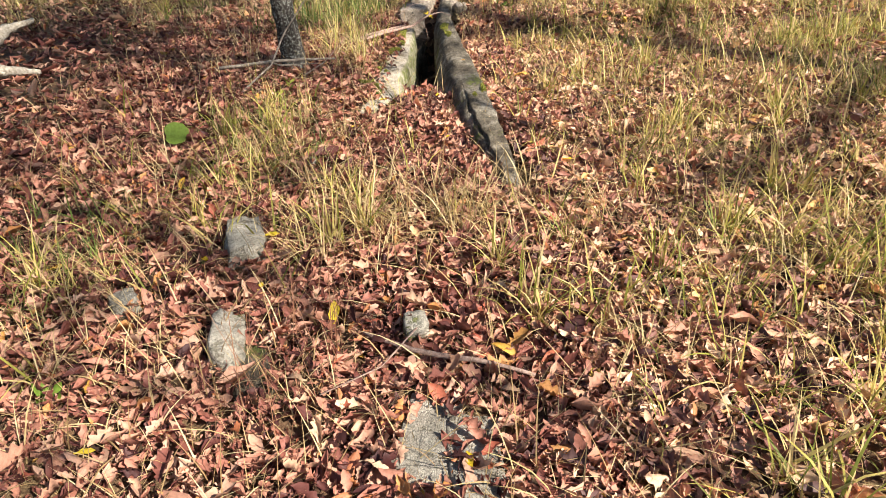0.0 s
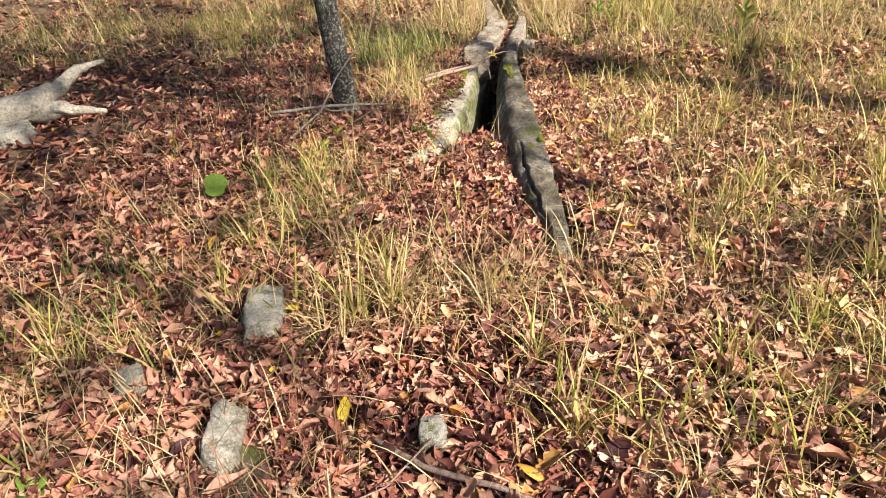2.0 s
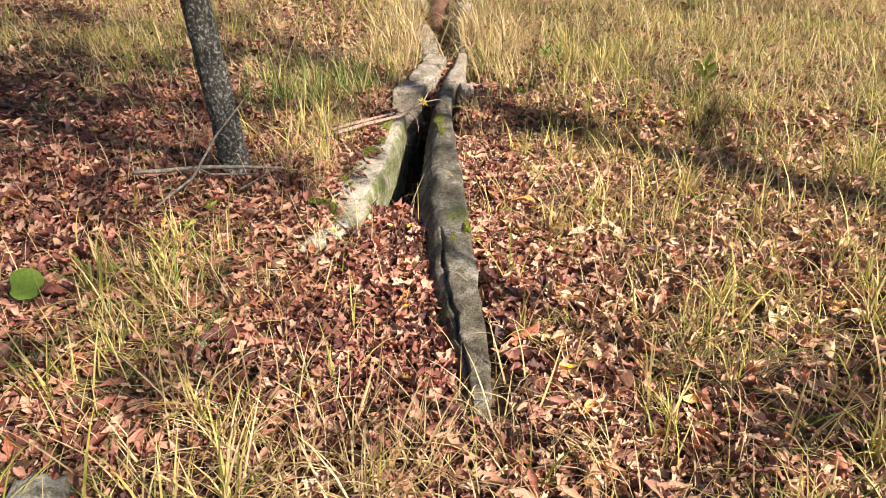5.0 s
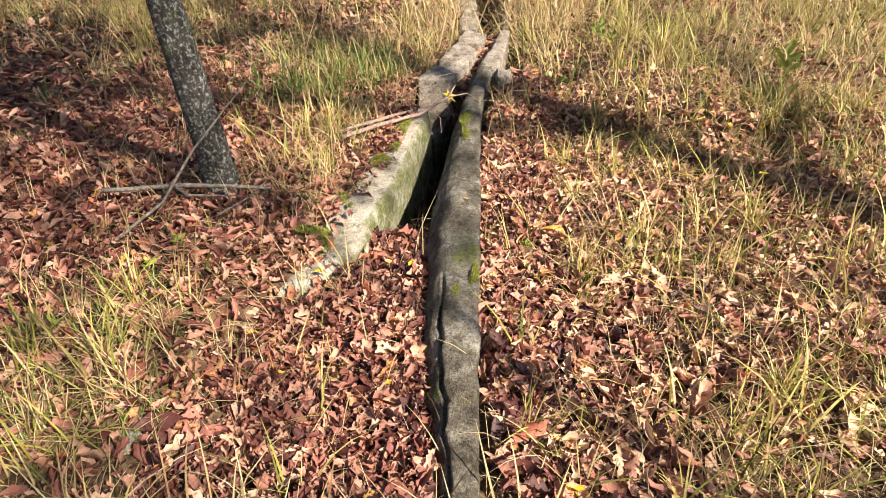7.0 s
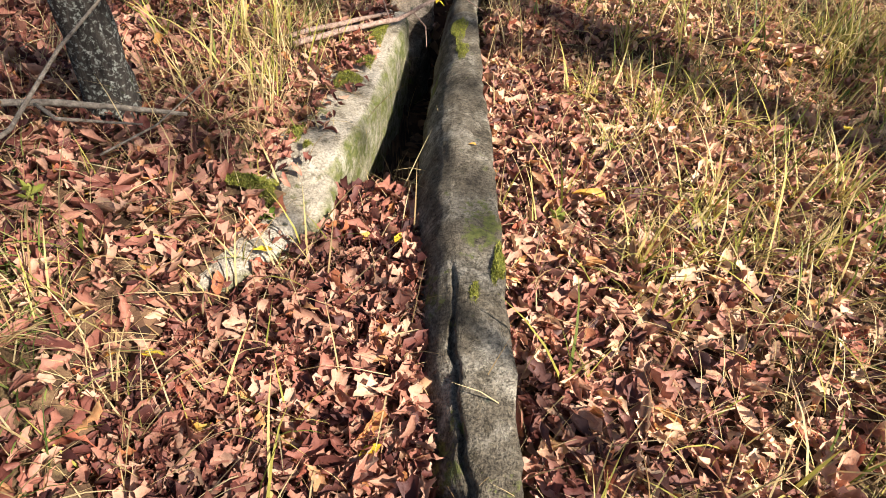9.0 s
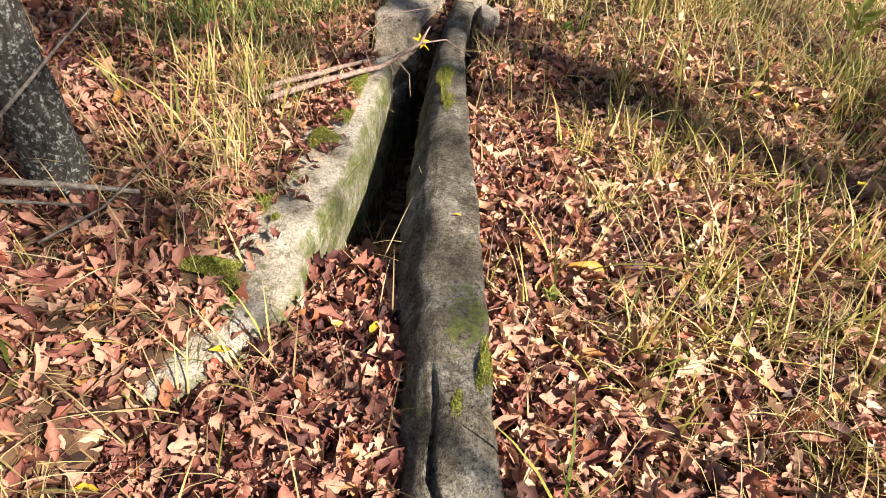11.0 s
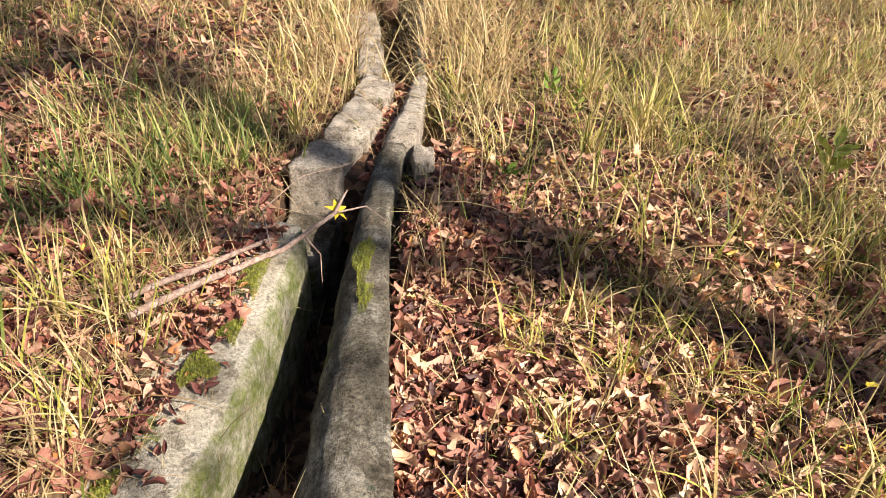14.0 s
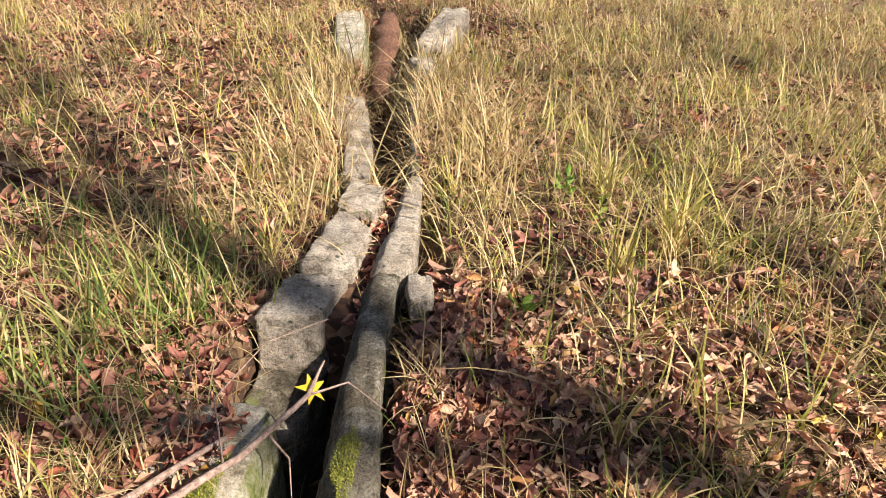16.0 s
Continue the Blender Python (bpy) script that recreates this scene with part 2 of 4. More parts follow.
# ---- lofted stone, branches, rocks ----
def loft(sections, jitter=.005, seed=0.0, closed_ends=True):
    """A bmesh skin through rings of equally many points."""
    bm = bmesh.new()
    rings = []
    for ring in sections:
        row = []
        for p in ring:
            v = Vector(p)
            q = Vector((v.x + seed, v.y, v.z))
            v += jitter * (noise.noise_vector(q * 9) + .6 * noise.noise_vector(q * 28) + .35 * noise.noise_vector(q * 70))
            row.append(bm.verts.new(v))
        rings.append(row)
    n = len(rings[0])
    for a, b in zip(rings, rings[1:]):
        for k in range(n):
            bm.faces.new((a[k], a[(k + 1) % n], b[(k + 1) % n], b[k]))
    if closed_ends:
        for ring in (rings[0], rings[-1]):
            c = bm.verts.new(sum((v.co for v in ring), Vector()) / n)
            for k in range(n):
                bm.faces.new((ring[k], ring[(k + 1) % n], c))
    bmesh.ops.recalc_face_normals(bm, faces=bm.faces)
    return bm


def resample(poly, step):
    """Points along a closed polygon of (x, z), evenly per side."""
    out = []
    for (a, b), k in zip(zip(poly, poly[1:] + poly[:1]), step):
        out += [(a[0] + (b[0] - a[0]) * j / k, a[1] + (b[1] - a[1]) * j / k) for j in range(k)]
    return out


def tube(points, radii, sides=9, jitter=.004, seed=0.0, smooth_steps=5):
    """A tapered, slightly crooked limb along points."""
    pts, rad = [], []
    for i in range(len(points) - 1):
        for j in range(smooth_steps):
            f = j / smooth_steps
            pts.append(Vector(points[i]).lerp(Vector(points[i + 1]), f))
            rad.append(radii[i] + (radii[i + 1] - radii[i]) * f)
    pts.append(Vector(points[-1]))
    rad.append(radii[-1])
    rings = []
    for i, (p, r) in enumerate(zip(pts, rad)):
        way = (pts[min(i + 1, len(pts) - 1)] - pts[max(i - 1, 0)]).normalized()
        q = way.to_track_quat("Z", "Y")
        off = noise.noise_vector(p * 6 + Vector((seed, 0, 0))) * r * .5
        rings.append([p + off + q @ Vector((r * math.cos(a), r * math.sin(a), 0)) for a in [2 * math.pi * k / sides for k in range(sides)]])
    return loft(rings, jitter, seed)


def thing(name, label, category, group="", kind=""):
    return tagged(new(name), label, category, group, kind)


def rock(name, place, size, turn, mat, label, category="stone", rough=.16, seed=0.0, flat=1.0, group=""):
    """A weathered stone: a rounded block with uneven faces."""
    bm = bmesh.new()
    bmesh.ops.create_cube(bm, size=2)
    bmesh.ops.subdivide_edges(bm, edges=bm.edges[:], cuts=11, use_grid_fill=True)
    for v in bm.verts:
        c = v.co
        s = c.normalized() * 1.18
        c = c.lerp(s, .42 * flat)
        d = noise.noise(c * 1.1 + Vector((seed, 3, 1))) * rough + noise.noise(c * 3.1 + Vector((seed, 1, 7))) * rough * .5 + noise.noise(c * 9 + Vector((1, seed, 7))) * rough * .2
        c = c * (1 + d)
        v.co = Vector((c.x * size[0] / 2, c.y * size[1] / 2, c.z * size[2] / 2))
    me = bpy.data.meshes.new(name)
    bm.to_mesh(me)
    bm.free()
    me.materials.append(mat)
    me.polygons.foreach_set("use_smooth", [True] * len(me.polygons))
    ob = new(name, me)
    ob.matrix_world = pose(*place, *turn)
    return tagged(ob, label, category, group)


# ---- the drain's stones ----
def curb(name, y0, y1, ly, lx, ry_, rx, ty, tz, label, step=.035, seed=0.0, split=0.0, mat=None):
    """A long curb stone: flat top, worn round shoulder towards the slit."""
    rings = []
    n = max(4, int((y1 - y0) / step))
    for i in range(n + 1):
        y = y0 + (y1 - y0) * i / n
        xl, xr, zt = float(np.interp(y, ly, lx)), float(np.interp(y, ry_, rx)), float(np.interp(y, ty, tz))
        k = max(0.0, min(1.0, (split - y) / .35)) if split else 0.0
        xl += (.010 + .022 * k) * (noise.noise(Vector((y * 8, seed, 2))) + .6 * noise.noise(Vector((y * 25, seed, 5))))
        zt += (.004 + .012 * k) * noise.noise(Vector((y * 13, seed, 9)))
        w = xr - xl
        end = 1 - max(0, 1 - min(y - y0, y1 - y) / .05) ** 2 * .3
        zt = zt * end
        top_from = float(np.interp(y, (3.0, 3.9, 4.3, 5.2, 6.3, 6.5), (.55, .55, .62, .66, .62, .5)))
        # worn shoulder falling to the slit, with a long split in the near half
        split_x = .24 + .10 * noise.noise(Vector((y * 6, seed, 0))) + .05 * noise.noise(Vector((y * 23, seed, 4)))
        shoulder = []
        for f in (0, split_x - .07, split_x, split_x + .09, .52, .70, .86, 1):
            drop = .17 * f ** 2.8 + ((.03 + .03 * noise.noise(Vector((y * 11, 7, 0)))) * k if f == split_x else .016 * k * (f > split_x))
            shoulder.append((xl + w * top_from * (1 - f), zt + .003 - drop))
        poly = [(xr, -.5), (xr, zt - .012), (xr - .012, zt)] + shoulder + [(xl + .01, -.55)]
        rings.append([(px, y, pz) for px, pz in resample(poly, (3, 2, 5, 2, 2, 2, 3, 2, 2, 2, 6, 3))])
    bm = loft(rings, .009, seed)
    me = bpy.data.meshes.new(name)
    bm.to_mesh(me)
    bm.free()
    me.materials.append(mat or M_CURB)
    me.polygons.foreach_set("use_smooth", [True] * len(me.polygons))
    return tagged(new(name, me), label, "curb stone")


curb("curb_stone", 2.66, 5.60,
     (2.66, 2.97, 3.3, 3.69, 4.15, 4.81, 5.38, 5.6), (.25, .195, .095, .012, -.05, -.105, -.128, -.13),
     (2.66, 2.96, 3.3, 3.86, 4.47, 4.94, 5.4, 5.6), (.36, .345, .30, .23, .165, .10, .052, .035),
     (2.66, 2.9, 3.3, 3.7, 4.3, 5.0, 5.6), (-.03, .02, .08, .125, .13, .125, .14),
     "long weathered grey stone curb with moss beside the drain", split=3.9, seed=1.0)
curb("curb_stone", 5.615, 6.33, (5.6, 5.9, 6.3), (-.135, -.14, -.13), (5.6, 6.0, 6.3), (.03, .01, .03),
     (5.6, 6.0, 6.33), (.12, .12, .15), "dark cracked grey stone curb at the drain", seed=5.0)
curb("curb_stone", 6.34, 7.30, (6.3, 6.74, 7.3), (-.13, -.07, -.03), (6.3, 6.6, 7.3), (.07, .085, .07),
     (6.3, 6.6, 7.3), (.17, .16, .14), "short pale grey stone curb at the drain", seed=9.0, mat=M_SLAB)
curb("curb_stone", 7.32, 9.15, (7.3, 8.2, 9.15), (-.02, -.08, -.16), (7.3, 8.2, 9.15), (.06, .0, -.05),
     (7.3, 8.0, 9.15), (.12, .12, .13), "low stone curb half hidden by dry grass", seed=13.0)


def wall_block():
    """The pale stone on the other side of the slit, its face leaning in."""
    rings = []
    for i in range(44):
        y = 3.98 + i * (5.60 - 3.98) / 43
        xr = float(np.interp(y, (3.98, 4.1, 4.3, 4.6, 4.84, 5.56, 5.6), (-.42, -.365, -.315, -.285, -.27, -.28, -.285)))
        zt = float(np.interp(y, (3.98, 4.08, 4.2, 4.6, 5.0, 5.6), (-.10, .01, .07, .085, .095, .09)))
        out = .03 * max(0, 1 - (y - 3.98) / .2)
        poly = [(xr, -.55), (xr, -.12), (xr - .010, zt - .035), (xr - .032 - out, zt - .004), (xr - .10, zt + .006), (xr - .26, zt - .004), (xr - .48, zt - .06), (xr - .5, -.3)]
        rings.append([(px, y, pz) for px, pz in resample(poly, (4, 5, 4, 4, 6, 6, 3, 3))])
    bm = loft(rings, .009, 21.0)
    me = bpy.data.meshes.new("drain_wall_stone")
    bm.to_mesh(me)
    bm.free()
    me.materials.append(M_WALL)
    me.polygons.foreach_set("use_smooth", [True] * len(me.polygons))
    return tagged(new("drain_wall_stone", me), "pale mossy stone block lining the open drain", "wall stone")


wall_block()


def ledge():
    """The worn foot of the lining, bending away under the leaves."""
    line = [(-.42, 4.24, .05, .10), (-.415, 4.10, .045, .115), (-.45, 3.95, .04, .12), (-.55, 3.81, .045, .115), (-.65, 3.68, .05, .10), (-.75, 3.50, .05, .08), (-.84, 3.34, .035, .05)]
    rings, steps = [], 8
    for a, b in zip(line, line[1:]):
        way = Vector((b[0] - a[0], b[1] - a[1], 0)).normalized()
        out = Vector((way.y, -way.x, 0))
        for j in range(steps):
            f = j / steps
            x, y, z, r = (a[k] + (b[k] - a[k]) * f for k in range(4))
            ring = []
            for k in range(26):
                u, w = math.cos(2 * math.pi * k / 26), math.sin(2 * math.pi * k / 26)
                u, w = math.copysign(abs(u) ** .7, u), math.copysign(abs(w) ** .7, w)
                ring.append(Vector((x, y, z - .09)) + out * (r * u * -1) + Vector((0, 0, .10 * w + .018 * u)))
            rings.append(ring)
    me = bpy.data.meshes.new("low_stone")
    bm = loft(rings, .013, 3.0)
    bm.to_mesh(me)
    bm.free()
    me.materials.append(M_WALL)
    me.polygons.foreach_set("use_smooth", [True] * len(me.polygons))
    return tagged(new("low_stone", me), "pale worn stone ledge half buried in leaves", "stone")


ledge()


def slab(quad, tops, depth, mat, label, seed=0.0, rough=.010):
    """A broken flat slab on four ground corners, with chipped edges."""
    bm = bmesh.new()
    bmesh.ops.create_cube(bm, size=2)
    bmesh.ops.subdivide_edges(bm, edges=bm.edges[:], cuts=17, use_grid_fill=True)
    q = [Vector((x, y, z)) for (x, y), z in zip(quad, tops)]
    for v in bm.verts:
        c = v.co.lerp(v.co.normalized() * 1.2, .10)
        u, w = (c.x + 1) / 2, (c.y + 1) / 2
        p = q[0].lerp(q[1], u).lerp(q[3].lerp(q[2], u), w)
        p.z += (c.z - 1) / 2 * depth
        s0 = Vector((seed, 0, 0))
        p += rough * (.9 * noise.noise_vector(p * 8 + s0) + 1.1 * noise.noise_vector(p * 21 + s0) + .5 * noise.noise_vector(p * 55 + s0))
        v.co = p
    me = bpy.data.meshes.new("drain_slab")
    bm.to_mesh(me)
    bm.free()
    me.materials.append(mat)
    me.polygons.foreach_set("use_smooth", [True] * len(me.polygons))
    return tagged(new("drain_slab", me), label, "stone slab")


slab([(-.455, 5.97), (-.235, 6.02), (-.18, 6.30), (-.385, 6.26)], (.15, .135, .125, .155), .30, M_SLAB, "pale grey stone slab with a shaded front", 4.0)
slab([(-.365, 6.30), (-.165, 6.335), (-.12, 6.70), (-.29, 6.78)], (.175, .15, .13, .185), .28, M_SLAB, "pale grey stone slab along the drain", 8.0)
slab([(-.31, 6.84), (-.13, 6.83), (-.10, 7.10), (-.285, 7.22)], (.165, .15, .15, .15), .26, M_SLAB, "small pale stone with leaves caught on it", 11.0)
slab([(-.35, 7.27), (-.20, 7.27), (-.26, 7.86), (-.42, 7.88)], (.14, .13, .12, .13), .24, M_SLAB, "grey stone slab under dry grass", 15.0)
# Added block: its dark stone colour stands in for the shade in the hollow.
slab([(-.47, 5.68), (-.29, 5.70), (-.22, 6.02), (-.46, 5.98)], (-.10, -.16, -.14, -.08), .40, M_CURB, "dark filler block standing in for the shaded hollow at the drain", 27.0, .014)
rock("drain_slab", (-.46, 8.35, .03), (.22, .85, .18), (0, 0, 10), M_SLAB, "grey stone slab under dry grass", seed=16.0, rough=.18)
rock("loose_stone", (.115, 6.25, .07), (.10, .20, .11), (0, 0, 8), M_SLAB, "small pale stone beside the curb", seed=17.0, rough=.2)
rock("upright_block", (.10, 10.3, .16), (.26, 1.0, .42), (10, 5, -14), M_SLAB, "pale tilted stone block", seed=18.0, rough=.12, flat=.6)
rock("loose_stone", (-.04, 9.40, .15), (.18, .22, .18), (0, 0, 20), M_SLAB, "small pale stone by the drain", seed=19.0, rough=.2)
rock("drain_slab", (-.82, 10.7, .10), (.30, 1.9, .28), (0, 0, 9), M_WALL, "mossy stone lining the far drain", seed=23.0, rough=.15)

rock("field_stone", (-.86, 2.17, .055), (.15, .28, .14), (0, 6, 18), M_ROCK, "flat grey stone showing through leaves", seed=31.0)
rock("field_stone", (-.77, 1.57, .01), (.12, .24, .16), (0, 12, 14), M_ROCK, "pale grey stone with a shaded broken side", seed=33.0)
rock("field_stone", (-.66, 1.47, -.03), (.13, .24, .12), (0, -8, 20), M_CURB, "dark mossy side of a broken stone", seed=34.0)
rock("field_stone", (-.12, 1.64, .03), (.085, .09, .08), (0, 0, 10), M_ROCK, "small round grey stone among leaves", seed=35.0)
rock("field_stone", (-.07, 1.16, -.06), (.19, .46, .10), (0, 0, -8), M_ROCK, "flat grey slab level with the ground", seed=37.0, rough=.1)
rock("field_stone", (.07, 1.06, -.05), (.16, .44, .09), (0, 5, 6), M_ROCK, "flat mossy slab edge among leaves", seed=38.0, rough=.1)
rock("field_stone", (-3.62, 4.18, .05), (.42, .30, .16), (0, 0, 30), M_ROCK, "pale stone beside the fallen log", seed=43.0)
rock("field_stone", (-1.22, 1.80, .03), (.10, .12, .08), (0, 0, 30), M_ROCK, "small pale stone among leaves", seed=39.0)
rock("field_stone", (-.71, 2.92, .05), (.05, .12, .10), (0, 0, 0), M_ROCK, "small pale lichened stone in grass", seed=41.0)


# ---- trees ----
def tree(place, radius, tall, label, lean=(0, 0), crown_leaves=900, seed=1, low=.5):
    r = random.Random(seed)
    root = thing("tree", label, "tree")
    root.location = place
    steps = int(tall / .05) if tall < 7 else int(tall / .25)
    rings = []
    for i in range(steps + 1):
        z = -.25 + (tall + .25) * i / steps
        f = max(0, z) / tall
        rad = radius * (1 - .75 * f) * (1 + .35 * math.exp(-max(0, z + .05) / .10))
        cx, cy = lean[0] * z + .018 * (math.sin(z * 2.1 + seed) - math.sin(seed)), lean[1] * z + .03 * (math.cos(z * 1.7) - 1)
        ring = []
        for k in range(36):
            a = 2 * math.pi * k / 36
            ridge = noise.noise(Vector((math.cos(a) * 5, math.sin(a) * 5, z * 2.6 + seed))) * .12 + noise.noise(Vector((math.cos(a) * 9, math.sin(a) * 9, z * 14 + seed))) * .14
            ring.append((cx + rad * (1 + ridge) * math.cos(a), cy + rad * (1 + ridge) * math.sin(a), z))
        rings.append(ring)
    part("trunk", loft(rings, .004, seed), M_BARK, root, "dark ridged bark with pale lichen")
    tips = []
    for k in range(9):
        z0 = tall * (low + (.95 - low) * k / 9)
        a = k * 2.4 + seed
        d = tall * r.uniform(.16, .28)
        p0 = Vector((lean[0] * z0, lean[1] * z0, z0))
        p1 = p0 + Vector((math.cos(a) * d * .5, math.sin(a) * d * .5, d * .35))
        p2 = p0 + Vector((math.cos(a) * d, math.sin(a) * d, d * .8))
        part("limb", tube([p0, p1, p2], [radius * .35, radius * .22, radius * .08], 7, .004, seed + k, 3), M_BARK, root)
        tips += [p1, p2]
    v, f = [], []
    for i in range(crown_leaves):
        c = r.choice(tips) + Vector((r.gauss(0, 1), r.gauss(0, 1), r.gauss(0, .7))) * tall * .06
        q = Euler((r.uniform(-1.2, 1.2), r.uniform(-1.2, 1.2), r.uniform(0, 6.3))).to_matrix()
        s = r.uniform(.06, .11)
        b = len(v)
        v += [tuple(c + q @ Vector(p) * s) for p in ((-1, 0, 0), (-.2, .5, .1), (1, 0, 0), (-.2, -.5, .1))]
        f.append((b, b + 1, b + 2, b + 3))
    crown = new("crown", finish_mesh("crown", v, f, M_LEAF, False))
    crown.parent = root
    return root


tree((-1.06, 4.30, float(height(-1.06, 4.30))), .074, 6.0, "slender dark tree with lichened bark standing in leaves", lean=(-.03, 0), seed=2, low=.33)
tree((12.5, -1.38, -.1), .24, 19, "tall woodland oak in thin brown leaf", crown_leaves=1500, seed=5, low=.5)
tree((15.5, 2.8, .1), .20, 19, "tall woodland oak in thin brown leaf", crown_leaves=1200, seed=8, low=.6)
# Two unseen young oaks, added so their crowns throw dappled shade on the left.
tree((6.1, .15, -.1), .05, 10.5, "unseen slim young oak added to dapple the left ground with shade", crown_leaves=2200, seed=12, low=.76)
tree((6.9, -2.6, -.1), .05, 10.5, "unseen slim young oak added to dapple the left ground with shade", crown_leaves=1300, seed=15, low=.72)


# ---- deadwood and branches ----
def branch(name, runs, mat, label, category="branch", seed=0.0):
    root = thing(name, label, category)
    root.location = runs[0][0][0]
    o = Vector(runs[0][0][0])
    for i, (pts, rad) in enumerate(runs):
        part("stem" if i == 0 else "twig", tube([Vector(p) - o for p in pts], rad, 9, rad[0] * .18, seed + i), mat, root)
    return root


branch("fallen_branch", [([(-.66, 4.93, .165), (-.50, 5.13, .165), (-.31, 5.35, .15), (-.17, 5.55, .19), (-.14, 5.66, .23)], [.012, .012, .0105, .008, .003]),
                         ([(-.25, 5.42, .16), (-.19, 5.38, .12), (-.17, 5.30, .06)], [.004, .003, .001]),
                         ([(-.17, 5.55, .19), (-.06, 5.60, .20), (.06, 5.52, .17)], [.004, .003, .001]),
                         ([(-.34, 5.31, .15), (-.42, 5.5, .21), (-.33, 5.72, .24), (-.16, 5.84, .25)], [.003, .0025, .002, .001])],
       M_STICK, "reddish brown bare branch lying over the drain", seed=2.0)
branch("fallen_branch", [([(-.72, 5.02, .15), (-.53, 5.22, .155), (-.37, 5.43, .14)], [.010, .011, .008])], M_STICK, "short grey broken branch on the drain stone", seed=6.0)
branch("fallen_branch", [([(-1.5, 4.05, .24), (-1.11, 4.15, .25), (-.76, 4.19, .24)], [.011, .011, .006]), ([(-1.2, 4.13, .25), (-1.1, 4.07, .24), (-.86, 4.11, .235)], [.006, .006, .003])],
       M_TWIG, "thin pale branch lying before the tree", seed=8.0)
branch("fallen_branch", [([(-1.30, 3.74, .16), (-1.12, 3.92, .29), (-1.05, 4.11, .44), (-.96, 4.26, .56), (-.88, 4.38, .66)], [.007, .0065, .0055, .004, .002]),
                         ([(-.93, 3.98, .20), (-.80, 4.08, .26), (-.70, 4.26, .34)], [.004, .003, .001])],
       M_TWIG, "grey dead branch leaning on the tree", seed=11.0)
branch("stick", [([(-.30, 1.60, .04), (-.12, 1.50, .045), (.08, 1.46, .035), (.27, 1.39, .03)], [.007, .009, .009, .006])], M_STICK, "dark brown stick on the leaves", "stick", seed=14.0)
branch("stick", [([(-.10, 1.62, .06), (-.22, 1.42, .05), (-.40, 1.30, .05)], [.003, .003, .002])], M_STICK, "thin twig on the leaves", "stick", seed=15.0)
branch("deadwood_log", [([(-4.7, 3.4, .10), (-4.1, 3.95, .13), (-3.69, 4.31, .15), (-3.50, 4.52, .20), (-3.40, 4.72, .29), (-3.33, 4.86, .36), (-3.20, 4.97, .38)], [.12, .12, .115, .095, .055, .035, .018]),
                        ([(-3.62, 4.40, .13), (-3.40, 4.55, .13), (-3.25, 4.62, .10), (-3.08, 4.68, .08)], [.09, .07, .035, .012]),
                        ([(-3.45, 4.50, .16), (-3.36, 4.50, .15), (-3.26, 4.52, .11)], [.05, .03, .010])],
       M_DRIFT, "bleached grey fallen log with broken limbs", "log", seed=17.0)
branch("rotten_log", [([(-.36, 9.25, -.04), (-.40, 9.7, -.01), (-.45, 10.3, .01), (-.50, 11.0, .03), (-.58, 11.9, .06)], [.06, .11, .12, .13, .12])], M_ROT, "red brown rotten log sunk in the far drain", "log", seed=21.0)


# ---- leaves and blades ----
def oak_template(curl, fold, lobes=True, twist=0.0, slim=1.0, seed=0.0):
    """A dry leaf one unit long, lying in x, curled along, folded and crumpled across."""
    if lobes:
        st = [(0, .008), (.14, .02), (.23, .10), (.31, .075), (.43, .19), (.52, .12), (.65, .22), (.75, .13), (.88, .11), (1, .0)]
    else:
        st = [(0, .01), (.15, .09), (.36, .18), (.58, .20), (.80, .12), (1, 0)]
    v, f = [], []
    for s, w in st:
        a = curl * (s - .4)
        x, z = (math.sin(a) / curl + .4, (1 - math.cos(a)) / curl) if abs(curl) > .01 else (s, 0)
        tw = twist * (s - .5)
        sway = .05 * math.sin(5 * s + seed)
        for side in (-1, 0, 1):
            y = side * w * slim * (1 + .25 * side * math.sin(9 * s + seed))
            zz = z + fold * abs(y) ** 1.2 * 1.6 + .035 * math.sin(13 * s + 2.4 * side + seed)
            v.append((x - .5 + .05 * side * math.sin(7 * s + 2 * seed) * (w > .05), y * math.cos(tw) + sway, zz + y * math.sin(tw)))
    for i in range(len(st) - 1):
        b = 3 * i
        f += [(b, b + 3, b + 4, b + 1), (b + 1, b + 4, b + 5, b + 2)]
    return np.array(v), np.array(f)


def blade_template(bend, segs=4, wide=.012):
    """A grass blade one unit tall, standing on the origin and bending to +x."""
    v, f = [], []
    x = z = 0.0
    for i in range(segs + 1):
        s = i / segs
        w = wide * (1 - s ** 2.2) + .0006
        v += [(x, -w, z), (x, w, z)]
        a = bend * (s + .15)
        x += math.sin(a) / segs
        z += math.cos(a) / segs
    for i in range(segs):
        b = 2 * i
        f.append((b, b + 2, b + 3, b + 1))
    return np.array(v), np.array(f)


def turns(yaw, tilt, roll):
    """Rotation matrices Rz(yaw) Ry(tilt) Rx(roll)."""
    cy, sy, ct, st, cr, sr = np.cos(yaw), np.sin(yaw), np.cos(tilt), np.sin(tilt), np.cos(roll), np.sin(roll)
    m = np.empty((len(yaw), 3, 3))
    m[:, 0, 0], m[:, 0, 1], m[:, 0, 2] = cy * ct, cy * st * sr - sy * cr, cy * st * cr + sy * sr
    m[:, 1, 0], m[:, 1, 1], m[:, 1, 2] = sy * ct, sy * st * sr + cy * cr, sy * st * cr - cy * sr
    m[:, 2, 0], m[:, 2, 1], m[:, 2, 2] = -st, ct * sr, ct * cr
    return m


